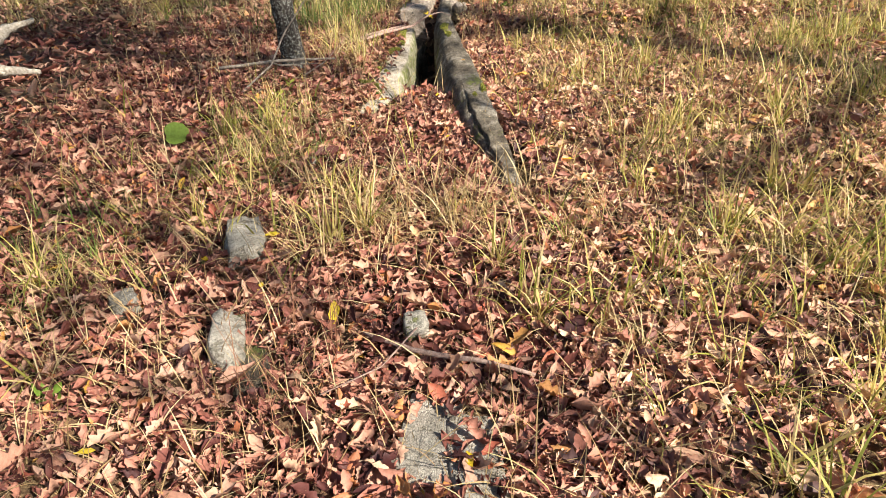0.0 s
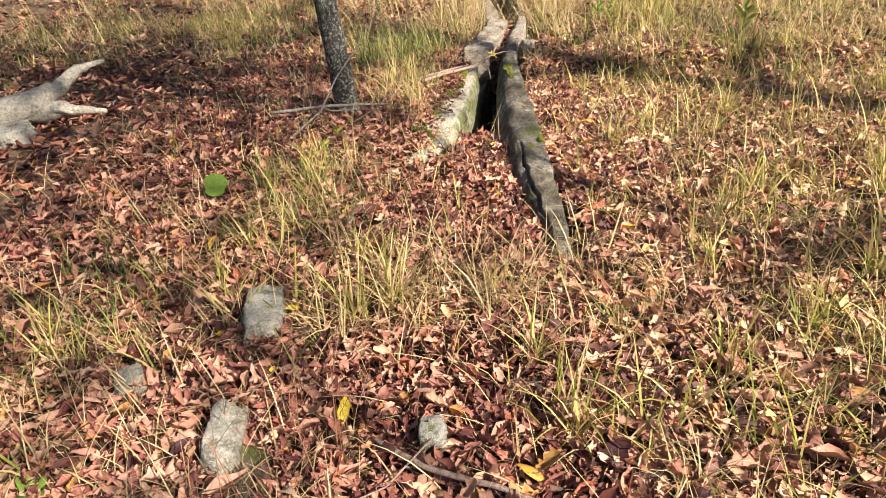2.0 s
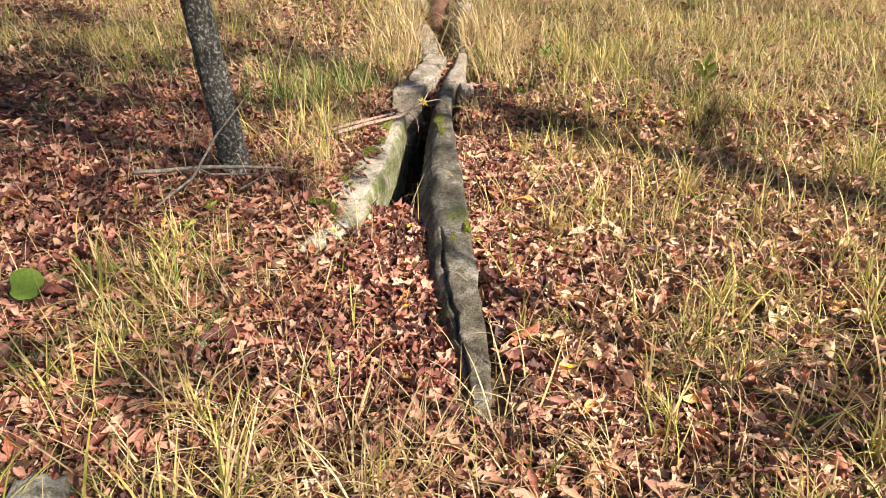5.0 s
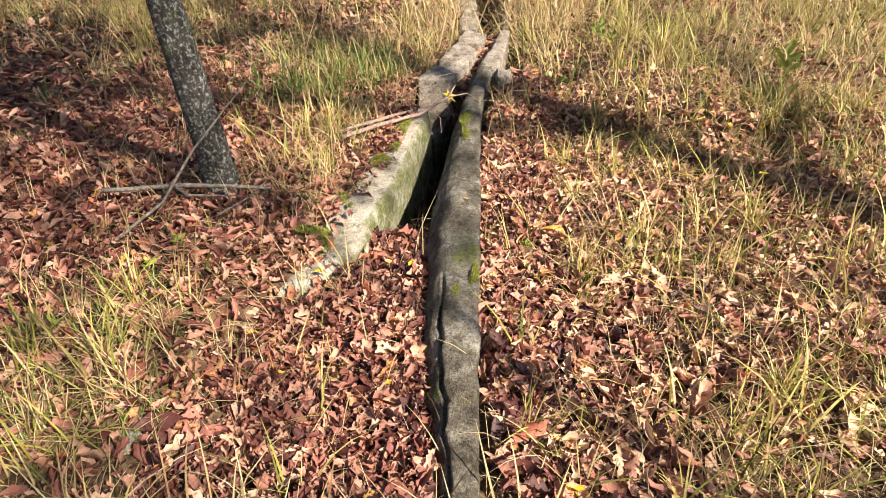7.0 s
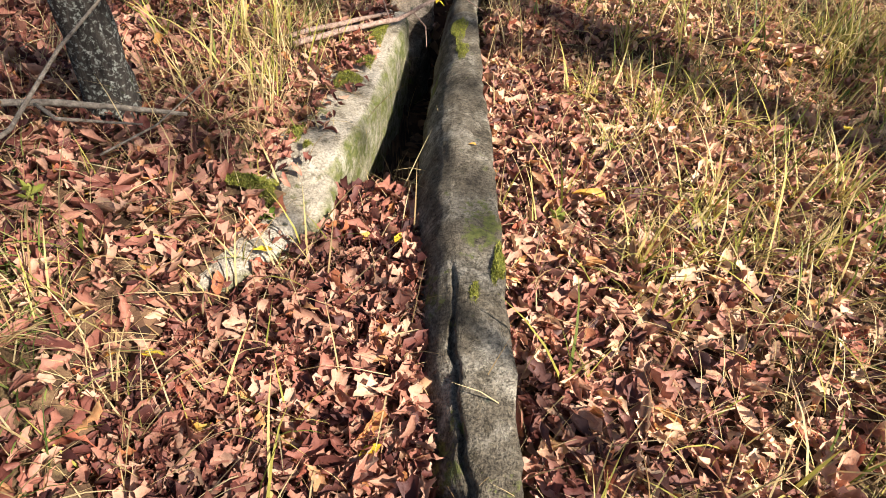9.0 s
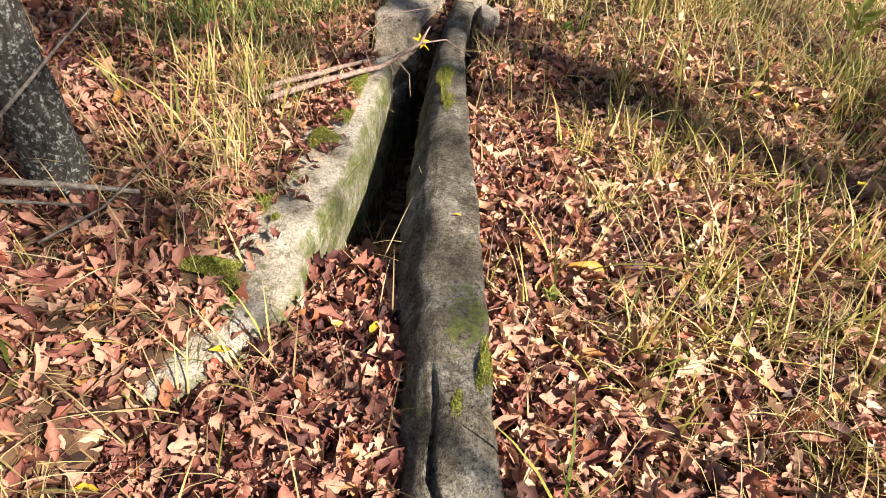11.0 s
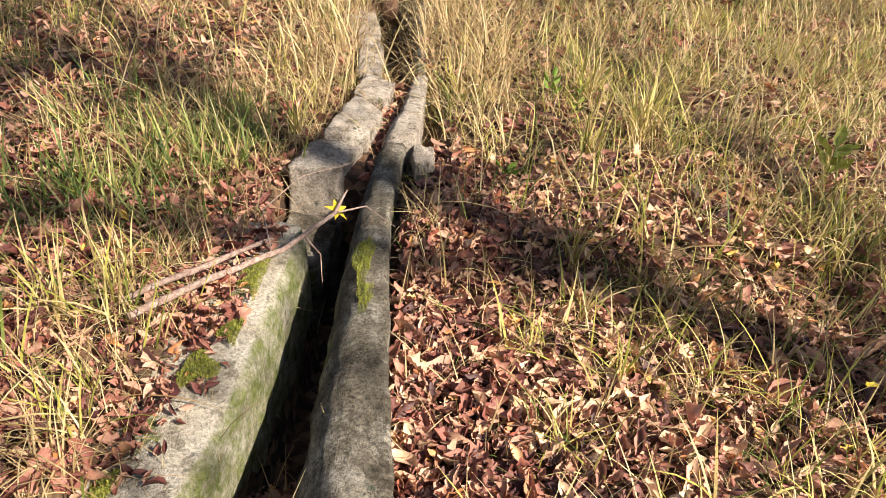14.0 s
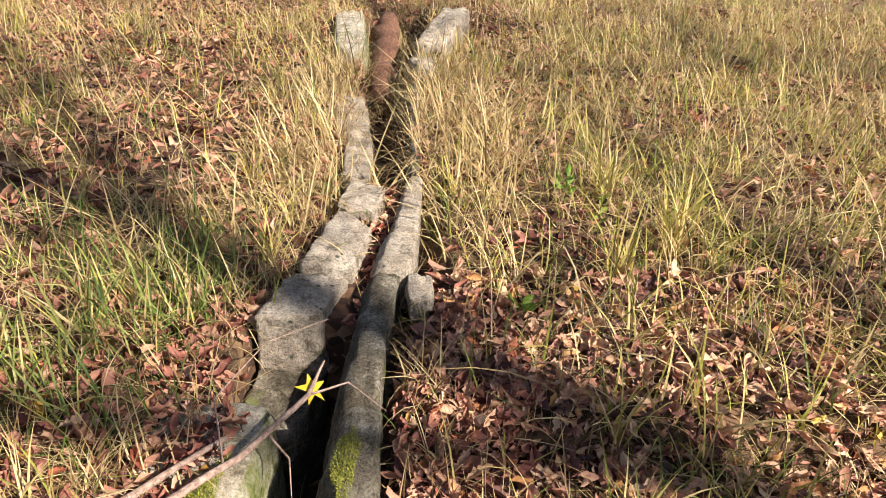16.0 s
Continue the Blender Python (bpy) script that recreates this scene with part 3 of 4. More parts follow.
def spread(name, templates, places, mats, sizes, mat, label, category, kind="stuff"):
    """Many copies of the templates, joined into one mesh."""
    pick = rng.integers(0, len(templates), len(places))
    vs, fs, base = [], [], 0
    for k, (tv, tf) in enumerate(templates):
        sel = np.nonzero(pick == k)[0]
        if not len(sel):
            continue
        w = np.einsum("nij,vj->nvi", mats[sel], tv) * sizes[sel, None, None] + places[sel, None, :]
        vs.append(w.reshape(-1, 3))
        fs.append((tf[None] + (np.arange(len(sel)) * len(tv))[:, None, None] + base).reshape(-1, 4))
        base += len(sel) * len(tv)
    v, f = np.concatenate(vs), np.concatenate(fs)
    me = bpy.data.meshes.new(name)
    me.vertices.add(len(v))
    me.vertices.foreach_set("co", v.ravel().astype(np.float32))
    me.loops.add(f.size)
    me.loops.foreach_set("vertex_index", f.ravel().astype(np.int32))
    me.polygons.add(len(f))
    me.polygons.foreach_set("loop_start", np.arange(0, f.size, 4, dtype=np.int32))
    me.polygons.foreach_set("use_smooth", np.ones(len(f), dtype=bool))
    me.update(calc_edges=True)
    me.materials.append(mat)
    return tagged(new(name, me), label, category, kind=kind)


OAK = [oak_template(c, f, True, t, w, sd) for c, f, t, w, sd in ((1.1, .9, .5, 1.0, 0), (-1.2, .6, 1.0, .85, 1), (2.0, 1.3, -.9, .8, 2), (.4, -.8, .4, 1.1, 3), (-2.0, 1.5, 0, .7, 4), (2.7, .6, 1.2, .75, 5), (.8, 2.2, -1.3, .7, 6))]
PLAIN = [oak_template(c, f, False, t, w, sd) for c, f, t, w, sd in ((1.0, .7, .5, 1.0, 0), (-1.0, 1.4, .8, .7, 1.5), (2.2, 1.0, -.8, .8, 2.5), (.4, -.6, .3, 1.15, 4), (1.4, 2.4, 1.1, .65, 5))]
SIMPLE = [(v[[0, 1, 2, 6, 7, 8, 12, 13, 14, 15, 16, 17]], np.array([(b + d, b + 3 + d, b + 4 + d, b + 1 + d) for b in (0, 3, 6) for d in (0, 1)])) for v, _ in PLAIN]


def surface(x, y):
    """The top of the ground or of the wall stone lying in it."""
    h = height(x, y)
    xl = np.interp(y, CH_Y, CH_L)
    d = xl - .10 - x
    top = np.interp(y, (4.08, 4.2, 4.6, 5.0, 5.6), (.03, .07, .085, .095, .09)) + .012 - .2 * np.clip(d, 0, .4)
    return np.where((y > 4.12) & (y < 5.58) & (d > -.03) & (d < .40), np.maximum(h, top), h)


def on_stone(x, y):
    """Whether a place lies on the bare stone of the drain."""
    xl, xr = np.interp(y, CH_Y, CH_L), np.interp(y, CH_Y, CH_R)
    right = (x > xr - .01) & (x < xr + .20) & (y > 2.72) & (y < 7.3)
    bare = np.interp(y, (4.05, 4.2, 4.65, 4.9, 5.2, 5.58, 5.64, 6.02, 6.08, 7.5, 9.0), (.15, .20, .17, .11, .13, .10, .01, .01, .22, .20, .12)) + .06 * wobble(x * 6, y * 6)
    left = (x > xl - bare) & (x < xl + .01) & (y > 4.05) & (y < 9.0)
    low = (np.hypot((x + .47) * .62 + (y - 3.82) * .79, ((y - 3.82) * .62 - (x + .47) * .79) * 2.6) < .12)
    rocks = np.zeros_like(x, bool)
    for cx, cy, rx, ry in ((-.85, 2.16, .05, .10), (-.77, 1.57, .05, .10), (-.66, 1.47, .04, .08), (-.12, 1.64, .04, .04), (-.07, 1.16, .07, .16), (-1.22, 1.8, .05, .05),
                           (-.42, 4.80, .06, .08), (-.36, 4.95, .06, .07), (-.36, 5.24, .08, .17), (-.53, 4.07, .09, .07)):
        rocks |= ((x - cx) / rx) ** 2 + ((y - cy) / ry) ** 2 < 1
    deep = (x > xl - .02) & (x < xr + .02) & (((y > 4.75) & (y < 6.0)) | ((y > 7.4) & (y < 9.2)))
    return right | left | low | rocks | deep


def litter(name, n, x0, x1, y0, y1, templates, keep, size=(.032, .125), lift=.040, mat=None, label="", bare=False):
    x, y = rng.uniform(x0, x1, n), rng.uniform(y0, y1, n)
    ok = keep(x, y) & (bare | ~on_stone(x, y))
    x, y = x[ok], y[ok]
    n = len(x)
    z = surface(x, y) + rng.uniform(.004, lift, n)
    m = turns(rng.uniform(0, 6.283, n), rng.normal(0, .40, n), rng.normal(0, .42, n))
    s = (size[0] + (size[1] - size[0]) * rng.beta(1.2, 1.7, n)) * np.where(rng.uniform(0, 1, n) < .07, 1.4, 1.0)
    return spread(name, templates, np.stack([x, y, z], 1), m, s, mat or M_LEAF, label, "leaves")


def grassy(x, y):
    """How much grass rather than leaves grows at a place, 0 to 1."""
    patch = sstep(-.25, .45, wobble(x * 2.1, y * 2.1, 4.0))
    far = sstep(5.9, 7.2, y) * (.22 + .68 * sstep(-.3, .5, wobble(x * .9, y * .9, 2.0)))
    right = sstep(.40, 1.4, x) * (.28 + .66 * patch)
    band = np.exp(-((y - 2.35) ** 2) / .10) * np.exp(-((x - .1) ** 2) / 1.2) * .42
    left = np.exp(-((x + .95) ** 2) / .10) * np.exp(-((y - 3.1) ** 2) / .5) * .8
    farleft = np.exp(-((x + 2.6) ** 2) / .9) * sstep(3, 5, y) * (1 - sstep(5.8, 7, y)) * -.5
    clump = np.exp(-((x + .9) ** 2 / .15 + (y - 6.1) ** 2 / .5)) * .8
    nearleft = np.exp(-((x + 1.5) ** 2 / .08 + (y - 2.0) ** 2 / .2)) * .5
    wall = np.exp(-((x + .72) ** 2 / .035 + (y - 4.8) ** 2 / .35)) * .75
    return np.clip(.07 + .10 * patch + far * (.45 + .55 * patch) + right + band + left + farleft + clump + nearleft + wall, 0, 1)


near_keep = lambda x, y: rng.uniform(0, 1, len(x)) > .62 * grassy(x, y)
far_keep = lambda x, y: rng.uniform(0, 1, len(x)) > .70 * grassy(x, y)
leaf_bed = litter("leaf_litter", 27000, -2.6, .5, .5, 6.2, OAK + PLAIN, near_keep, mat=M_LEAF, label="thick litter of curled brown and tan oak leaves")
litter("leaf_litter", 25500, -.1, 2.8, .5, 6.4, OAK + PLAIN, lambda x, y: near_keep(x, y) & (x > np.interp(y, CH_Y, CH_R) + .1), mat=M_LEAF_PALE, label="sun bleached tan oak leaves under thin grass")
litter("leaf_crumbs", 26000, -2.2, 2.4, .6, 5.6, SIMPLE, near_keep, size=(.014, .045), lift=.045, mat=M_LEAF, label="broken brown leaf crumbs over the litter")
litter("leaf_litter", 150, -.58, -.29, 4.12, 5.55, PLAIN, lambda x, y: x < np.interp(y, CH_Y, CH_L) - .06, size=(.03, .07), lift=.02, mat=M_LEAF, label="few dry leaves on the drain stone", bare=True)
litter("leaf_litter", 42000, -6.5, 6.5, 2.5, 13, SIMPLE, lambda x, y: far_keep(x, y) & ((np.abs(x) > 2.6) | (y > 6.2)), size=(.06, .12), mat=M_LEAF, label="scattered brown leaves between grass")
litter("leaf_litter", 3600, -.65, .2, 2.8, 4.5, OAK, lambda x, y: (x > np.interp(y, CH_Y, CH_L)) & (x < np.interp(y, CH_Y, CH_R)), lift=.05, mat=M_LEAF, label="deep red brown leaves filling the drain")
litter("leaf_litter", 160, -.2, .0, 6.75, 7.25, OAK + PLAIN, lambda x, y: x < .02, size=(.04, .09), mat=M_LEAF_PALE, label="dry leaves lying on the drain slab", bare=True)
litter("leaf_litter", 500, -.3, 0, 6.3, 7.4, OAK, lambda x, y: (x > np.interp(y, CH_Y, CH_L)) & (x < np.interp(y, CH_Y, CH_R)), mat=M_LEAF, label="dry leaves caught between the stones")

outer = lambda x, y: (rng.uniform(0, 1, len(x)) < np.exp(-(np.maximum(0, np.hypot(x, y - 5) - 7) / 3.5) ** 2)) & ((np.abs(x) > 6.4) | (y > 13) | ((y < 2.6) & (np.abs(x) > 2.6)) | (y < .6))
litter("leaf_litter", 20000, -14, 14, -7, 19, SIMPLE, outer, size=(.09, .16), mat=M_LEAF, label="brown leaf litter spreading into the woods")

BLADES = [blade_template(b) for b in (.15, .4, .7, 1.0, 1.4, 1.9)]
FINE = [blade_template(b, 4, .0085) for b in (.3, .7, 1.1, 1.6, 2.1)]
WIDE = [blade_template(b, 4, .013) for b in (.3, .6, 1.0, 1.5)]


def tufts(name, n, x0, x1, y0, y1, weight, templates, per, tall, mat, label, spread_r=.04, lean=.35):
    """Tufts of blades, thicker where weight says so."""
    x, y = rng.uniform(x0, x1, n), rng.uniform(y0, y1, n)
    ok = (rng.uniform(0, 1, n) < weight(x, y)) & ~on_stone(x, y)
    x, y = x[ok], y[ok]
    cnt = rng.integers(per[0], per[1], len(x))
    big = np.repeat(rng.uniform(.55, 1.15, len(x)), cnt)
    x, y = np.repeat(x, cnt), np.repeat(y, cnt)
    k = len(x)
    x, y = x + rng.normal(0, spread_r, k), y + rng.normal(0, spread_r, k)
    z = surface(x, y) - .01
    m = turns(rng.uniform(0, 6.283, k), np.abs(rng.normal(0, lean, k)), rng.normal(0, .15, k))
    s = rng.uniform(tall[0], tall[1], k) * big
    return spread(name, templates, np.stack([x, y, z], 1), m, s, mat, label, "grass")


w_all = grassy
tufts("grass", 3400, -2.8, 2.8, .7, 6.2, lambda x, y: w_all(x, y) * .55, BLADES, (5, 15), (.10, .34), M_GRASS, "yellowing thin grass tufts among leaves")
tufts("grass", 5200, -6, 6, 5.8, 14, lambda x, y: w_all(x, y) * .8, BLADES, (6, 14), (.12, .34), M_GRASS, "tall yellow green woodland grass", .06, .5)
tufts("grass", 2200, 2.6, 6, 2, 6, lambda x, y: w_all(x, y) * .6, BLADES, (7, 15), (.14, .36), M_GRASS, "tall yellow green woodland grass", .06)
tufts("grass", 1500, -6, -2.6, 3, 8, lambda x, y: w_all(x, y) * .6, BLADES, (7, 15), (.14, .32), M_GRASS, "thin grass between fallen leaves", .06)
tufts("dead_grass", 4600, -2.8, 2.8, .6, 6.3, lambda x, y: .32 + .60 * w_all(x, y), FINE, (5, 13), (.06, .28), M_STRAW, "pale dead grass stems lying over leaves", .08, 1.05)
tufts("dead_grass", 6500, -6, 6, 5.8, 13, lambda x, y: .1 + .7 * w_all(x, y), FINE, (5, 12), (.18, .45), M_STRAW, "straw coloured dead grass", .10, .8)
tufts("dead_grass", 4200, -2.8, 2.8, .6, 6.3, lambda x, y: .55 + .45 * w_all(x, y), [blade_template(b, 4, .007) for b in (.2, .5, .9)], (3, 8), (.10, .30), M_STRAW, "loose pale straw strewn over leaves", .10, 1.45)
tufts("dead_grass", 4200, -6, 6, 5.8, 13, lambda x, y: .6 + 0 * x, FINE, (4, 9), (.15, .4), M_STRAW, "matted straw in the far grass", .12, 1.2)
tufts("dead_grass", 60, -.62, -.34, 6.0, 7.6, lambda x, y: .9 + 0 * x, FINE, (8, 16), (.12, .32), M_STRAW, "straw hanging over the slab edges", .05, .9)
tufts("dead_grass", 260, -.9, .6, 6.9, 9.6, lambda x, y: .95 + 0 * x, FINE, (8, 16), (.25, .55), M_STRAW, "long straw drooping over the far drain", .06, .75)
tufts("dead_grass", 34, -.65, .55, 2.1, 2.75, lambda x, y: .9 + 0 * x, FINE, (8, 18), (.2, .42), M_STRAW, "dense straw tuft before the drain", .05, .6)
tufts("dead_grass", 56, -1.0, -.55, 4.3, 5.4, lambda x, y: .9 + 0 * x, FINE, (6, 14), (.15, .34), M_STRAW, "straw on the bank above the drain stone", .05, .9)
tufts("grass", 420, .4, 2.8, 1, 6, lambda x, y: .25 + .5 * w_all(x, y), WIDE, (4, 9), (.14, .34), M_GRASS, "broad bladed yellow green grass tufts", .02, .35)
tufts("grass", 900, -4, 4.5, 6, 11, lambda x, y: .2 + .5 * w_all(x, y), WIDE, (5, 10), (.14, .36), M_GRASS, "broad bladed yellow green far grass", .03, .45)
tufts("green_grass", 300, -3, 4, 5.2, 10, lambda x, y: .6 + 0 * x, BLADES, (6, 12), (.16, .32), M_LUSH, "green grass clumps in the dry grass", .04)
tufts("green_grass", 46, -1.35, -.6, 5.5, 6.5, lambda x, y: .75, BLADES, (7, 14), (.20, .38), M_LUSH, "dense green grass clump by the drain", .06)
tufts("grass", 5200, -13, 13, -5, 19, lambda x, y: ((np.abs(x) > 5.8) | (y > 13.5) | (y < .8) | ((y < 2.2) & (np.abs(x) > 2.7))) * (.2 + .5 * w_all(x, y)) * np.exp(-(np.maximum(0, np.hypot(x, y - 5) - 7) / 3.5) ** 2), BLADES, (6, 12), (.18, .4), M_GRASS, "thin woodland grass", .08)
tufts("green_grass", 260, -2.8, 2.8, 1, 6, lambda x, y: .35 * w_all(x, y), BLADES, (4, 9), (.10, .24), M_LUSH, "small green grass shoots", .03)

REDS = leafy("dry_red_stalks", [(0, g(.22, .09, .05)), (1, g(.42, .22, .13))], translucent=.1, blotch=25)
tufts("green_grass", 90, -1.35, -.62, 2.55, 3.7, lambda x, y: .6 + 0 * x, BLADES, (7, 15), (.08, .22), M_LUSH, "matted green grass on the bank", .04, .6)
tufts("green_grass", 70, -1.7, -.65, 5.3, 6.7, lambda x, y: .7 + 0 * x, BLADES + WIDE, (6, 12), (.14, .30), M_LUSH, "green grass beside the slabs", .05, .5)
tufts("green_grass", 26, -2.0, -1.35, 1.7, 2.5, lambda x, y: .7 + 0 * x, BLADES, (7, 13), (.12, .26), M_LUSH, "green grass tufts among leaves", .04, .5)
tufts("green_grass", 60, .4, 2.6, 4.6, 6.2, lambda x, y: .7 + 0 * x, BLADES, (5, 10), (.12, .28), M_LUSH, "green grass in the shaded litter", .04, .4)
tufts("weed_stalks", 60, -.75, -.35, 1.1, 1.9, lambda x, y: .8, [blade_template(b, 4, .003) for b in (.05, .2, .35)], (1, 4), (.25, .45), REDS, "thin dry reddish weed stalks", .04, .25)


def moss(cx, cy, rx, ry, top, n, label):
    n = int(n * 3.2)
    a, r = rng.uniform(0, 6.283, n), np.sqrt(rng.uniform(0, 1, n))
    r = r * (.75 + .25 * np.sin(3 * a + cx * 40))
    x, y = cx + rx * r * np.cos(a), cy + ry * r * np.sin(a)
    z = top(x, y) + .020 * (1 - r * r) * rng.uniform(.3, 1, n) - .003
    m = turns(rng.uniform(0, 6.283, n), np.abs(rng.normal(0, .5, n)), np.zeros(n))
    return spread("moss", [blade_template(.8, 2, .14), blade_template(1.4, 2, .18)], np.stack([x, y, z], 1), m, rng.uniform(.004, .009, n), M_MOSS, label, "moss")


curb_top = lambda x, y: np.interp(y, (2.66, 2.9, 3.3, 3.7, 4.3, 5.0, 5.6), (-.03, .02, .08, .125, .13, .125, .14)) - .004 - .25 * np.clip(.03 - (x - np.interp(y, CH_Y, CH_R)), 0, 1)
wall_top = lambda x, y: surface(x, y) + .015
moss(.215, 3.84, .022, .11, curb_top, 900, "cushion of green moss on the stone curb")
moss(.16, 3.72, .02, .07, curb_top, 350, "cushion of green moss on the stone curb")
moss(-.03, 5.36, .045, .20, curb_top, 1100, "yellow green moss on the stone curb")
moss(-.42, 4.80, .07, .085, wall_top, 1300, "dark green moss cushion on pale stone")
moss(-.36, 4.95, .055, .07, wall_top, 900, "bright green moss cushion on pale stone")
moss(.0, 5.15, .035, .12, curb_top, 500, "thin moss on the stone curb")
moss(-.53, 4.07, .11, .08, lambda x, y: surface(x, y) + .022, 1500, "dark green moss at the foot of the stone")
moss(-.50, 4.42, .04, .07, wall_top, 500, "dark moss along the buried stone edge")
moss(-.33, 4.45, .02, .03, wall_top, 160, "small dark moss cushion on pale stone")
moss(-.44, 4.33, .02, .02, wall_top, 120, "small dark moss cushion on pale stone")
moss(-.36, 5.24, .075, .17, wall_top, 2000, "green moss patch on the drain stone")


# ---- single leaves that stand out ----
def leaf_mesh(name, tpl, mat):
    return finish_mesh(name, tpl[0].tolist(), tpl[1].tolist(), mat)


def star_template(points=5):
    """A maple-like leaf, one unit across."""
    v, f = [(0, 0, 0)], []
    m = points * 2
    for i in range(m):
        a = 2 * math.pi * i / m
        r = (.52 + .06 * math.sin(i * 2.3)) if i % 2 == 0 else .2
        v.append((r * math.cos(a), r * math.sin(a), .10 * r * math.sin(a * 2)))
    f = [(0, 1 + i, 1 + (i + 1) % m) for i in range(m)]
    return v, f


def round_template():
    v, f = [(0, 0, 0)], []
    for i in range(24):
        a = 2 * math.pi * i / 24
        r = .5 * (1 - .28 * math.exp(-((a - math.pi) / .5) ** 2)) * (1 + .03 * math.sin(9 * a))
        v.append((r * math.cos(a) * 1.1, r * math.sin(a), .10 * abs(math.sin(a))))
    f = [(0, 1 + i, 1 + (i + 1) % 24) for i in range(24)]
    return v, f


LEAF_YELLOW = leaf_mesh("leaf", PLAIN[0], M_YELLOW)
LEAF_ORANGE = leaf_mesh("leaf", PLAIN[1], M_ORANGE)
LEAF_RED = leaf_mesh("leaf", OAK[3], M_RED)
LEAF_STAR = finish_mesh("leaf", *star_template(), M_YELLOW)
LEAF_ROUND = finish_mesh("leaf", *round_template(), M_GREENLEAF)


def single(name, mesh, x, y, size, turn, label, up=.03, z=None):
    ob = new(name, mesh)
    ob.matrix_world = pose(x, y, (float(height(x, y)) + up) if z is None else z, *turn) @ Matrix.Scale(size, 4)
    return tagged(ob, label, "leaf")


single("maple_leaf", LEAF_STAR, -.165, 5.585, .105, (38, 10, 60), "bright yellow star shaped leaf caught on the branch", z=.185)
single("green_leaf", LEAF_ROUND, -1.47, 3.12, .125, (48, 0, 20), "large bright green heart shaped leaf", .085)
single("yellow_leaf", LEAF_YELLOW, -.42, 1.70, .10, (20, -30, 100), "bright yellow fallen leaf in grass", .05)
single("orange_leaf", LEAF_ORANGE, .18, 1.52, .11, (10, 5, -25), "large orange yellow oval leaf", .045)
single("yellow_leaf", LEAF_YELLOW, -.74, 2.17, .07, (15, 0, 10), "yellow fallen leaf by a stone", .06)
single("yellow_leaf", LEAF_YELLOW, -.98, 2.02, .06, (10, 10, 150), "small yellow fallen leaf", .04)
single("yellow_leaf", LEAF_YELLOW, .55, 1.95, .05, (10, 10, 50), "small yellow fallen leaf", .05)
single("yellow_leaf", LEAF_YELLOW, -1.05, 1.12, .06, (0, 10, 20), "small yellow fallen leaf", .04)
single("yellow_leaf", LEAF_YELLOW, -.72, 1.86, .05, (10, 0, 80), "small yellow fallen leaf", .04)
single("yellow_leaf", LEAF_YELLOW, .05, 1.08, .06, (10, 0, 110), "small yellow fallen leaf on a stone", .04)
single("yellow_leaf", LEAF_YELLOW, -.02, 3.30, .055, (10, 0, 40), "small yellow leaf beside the curb", .05)
single("yellow_leaf", LEAF_YELLOW, -.56, 3.45, .06, (10, 0, 10), "pale yellow leaf in the drain", .05)
single("yellow_leaf", LEAF_YELLOW, -.08, 4.00, .05, (20, 0, 80), "small yellow leaf in the drain", .05)
single("yellow_leaf", LEAF_YELLOW, -.42, 3.82, .055, (5, 0, 10), "pale yellow leaf on worn stone", z=.075)
single("orange_leaf", LEAF_ORANGE, .52, 4.36, .13, (10, 5, 5), "long orange brown fallen leaf", .05)
single("orange_leaf", LEAF_ORANGE, .10, 4.40, .03, (5, 0, 20), "tiny orange leaf on the curb", z=.142)
single("red_leaf", LEAF_RED, .47, 3.17, .15, (8, 0, 30), "large red brown fallen leaf beside the curb", .06)
single("red_leaf", LEAF_RED, .45, 5.90, .11, (15, 0, 70), "red fallen leaf in shade", .06)
single("red_leaf", LEAF_RED, -.42, 4.0, .08, (35, 0, 110), "reddish leaf on the stone", z=.10)
single("yellow_leaf", LEAF_YELLOW, 1.55, 4.95, .07, (0, 20, 30), "yellow leaf held in grass", .12)
single("yellow_leaf", LEAF_YELLOW, .62, 3.0, .06, (0, 10, 0), "small yellow leaf by the curb", .05)


def seedling(x, y, tall, size, count, mesh, label):
    root = thing("seedling", label, "plant")
    root.location = (x, y, float(height(x, y)))
    part("stem", tube([(0, 0, -.02), (.01, .01, tall * .5), (0, .02, tall)], [.003, .0025, .001], 6, .0005), M_LUSH, root)
    for k in range(count):
        a = k * 2.3
        ob = new("leaf", mesh)
        ob.parent = root
        ob.matrix_local = pose(.45 * size * math.cos(a), .45 * size * math.sin(a), tall * (.55 + .45 * k / max(1, count - 1)), 25 + 20 * math.sin(k * 5), -38 + 14 * math.sin(k * 3), math.degrees(a)) @ Matrix.Scale(size, 4)
    return root


M_YG = leafy("yellow_green_leaf", [(0, g(.26, .31, .06)), (1, g(.46, .46, .09))], per_object=True, translucent=.3)
LEAF_YELLOW_GREEN = leaf_mesh("leaf", PLAIN[0], M_YG)
LEAF_GREEN_OVAL = leaf_mesh("leaf", PLAIN[3], M_GREENLEAF)
seedling(1.91, 6.15, .26, .12, 7, LEAF_YELLOW_GREEN, "broad leaved bright green plant in tall grass")
seedling(.40, 4.22, .06, .04, 8, LEAF_YELLOW_GREEN, "small yellow green seedling beside the curb")
seedling(-.47, 3.98, .04, .04, 6, LEAF_GREEN_OVAL, "small green seedling by the drain stone")
seedling(.78, 7.05, .20, .07, 7, LEAF_GREEN_OVAL, "light green sapling in the grass")
seedling(-1.02, 3.60, .08, .05, 6, LEAF_YELLOW_GREEN, "small green plant in leaves")
seedling(.50, 6.15, .08, .07, 6, LEAF_GREEN_OVAL, "small green plant beside the curb")
seedling(-.52, 4.08, .05, .035, 6, LEAF_YELLOW_GREEN, "small green seedling in moss")
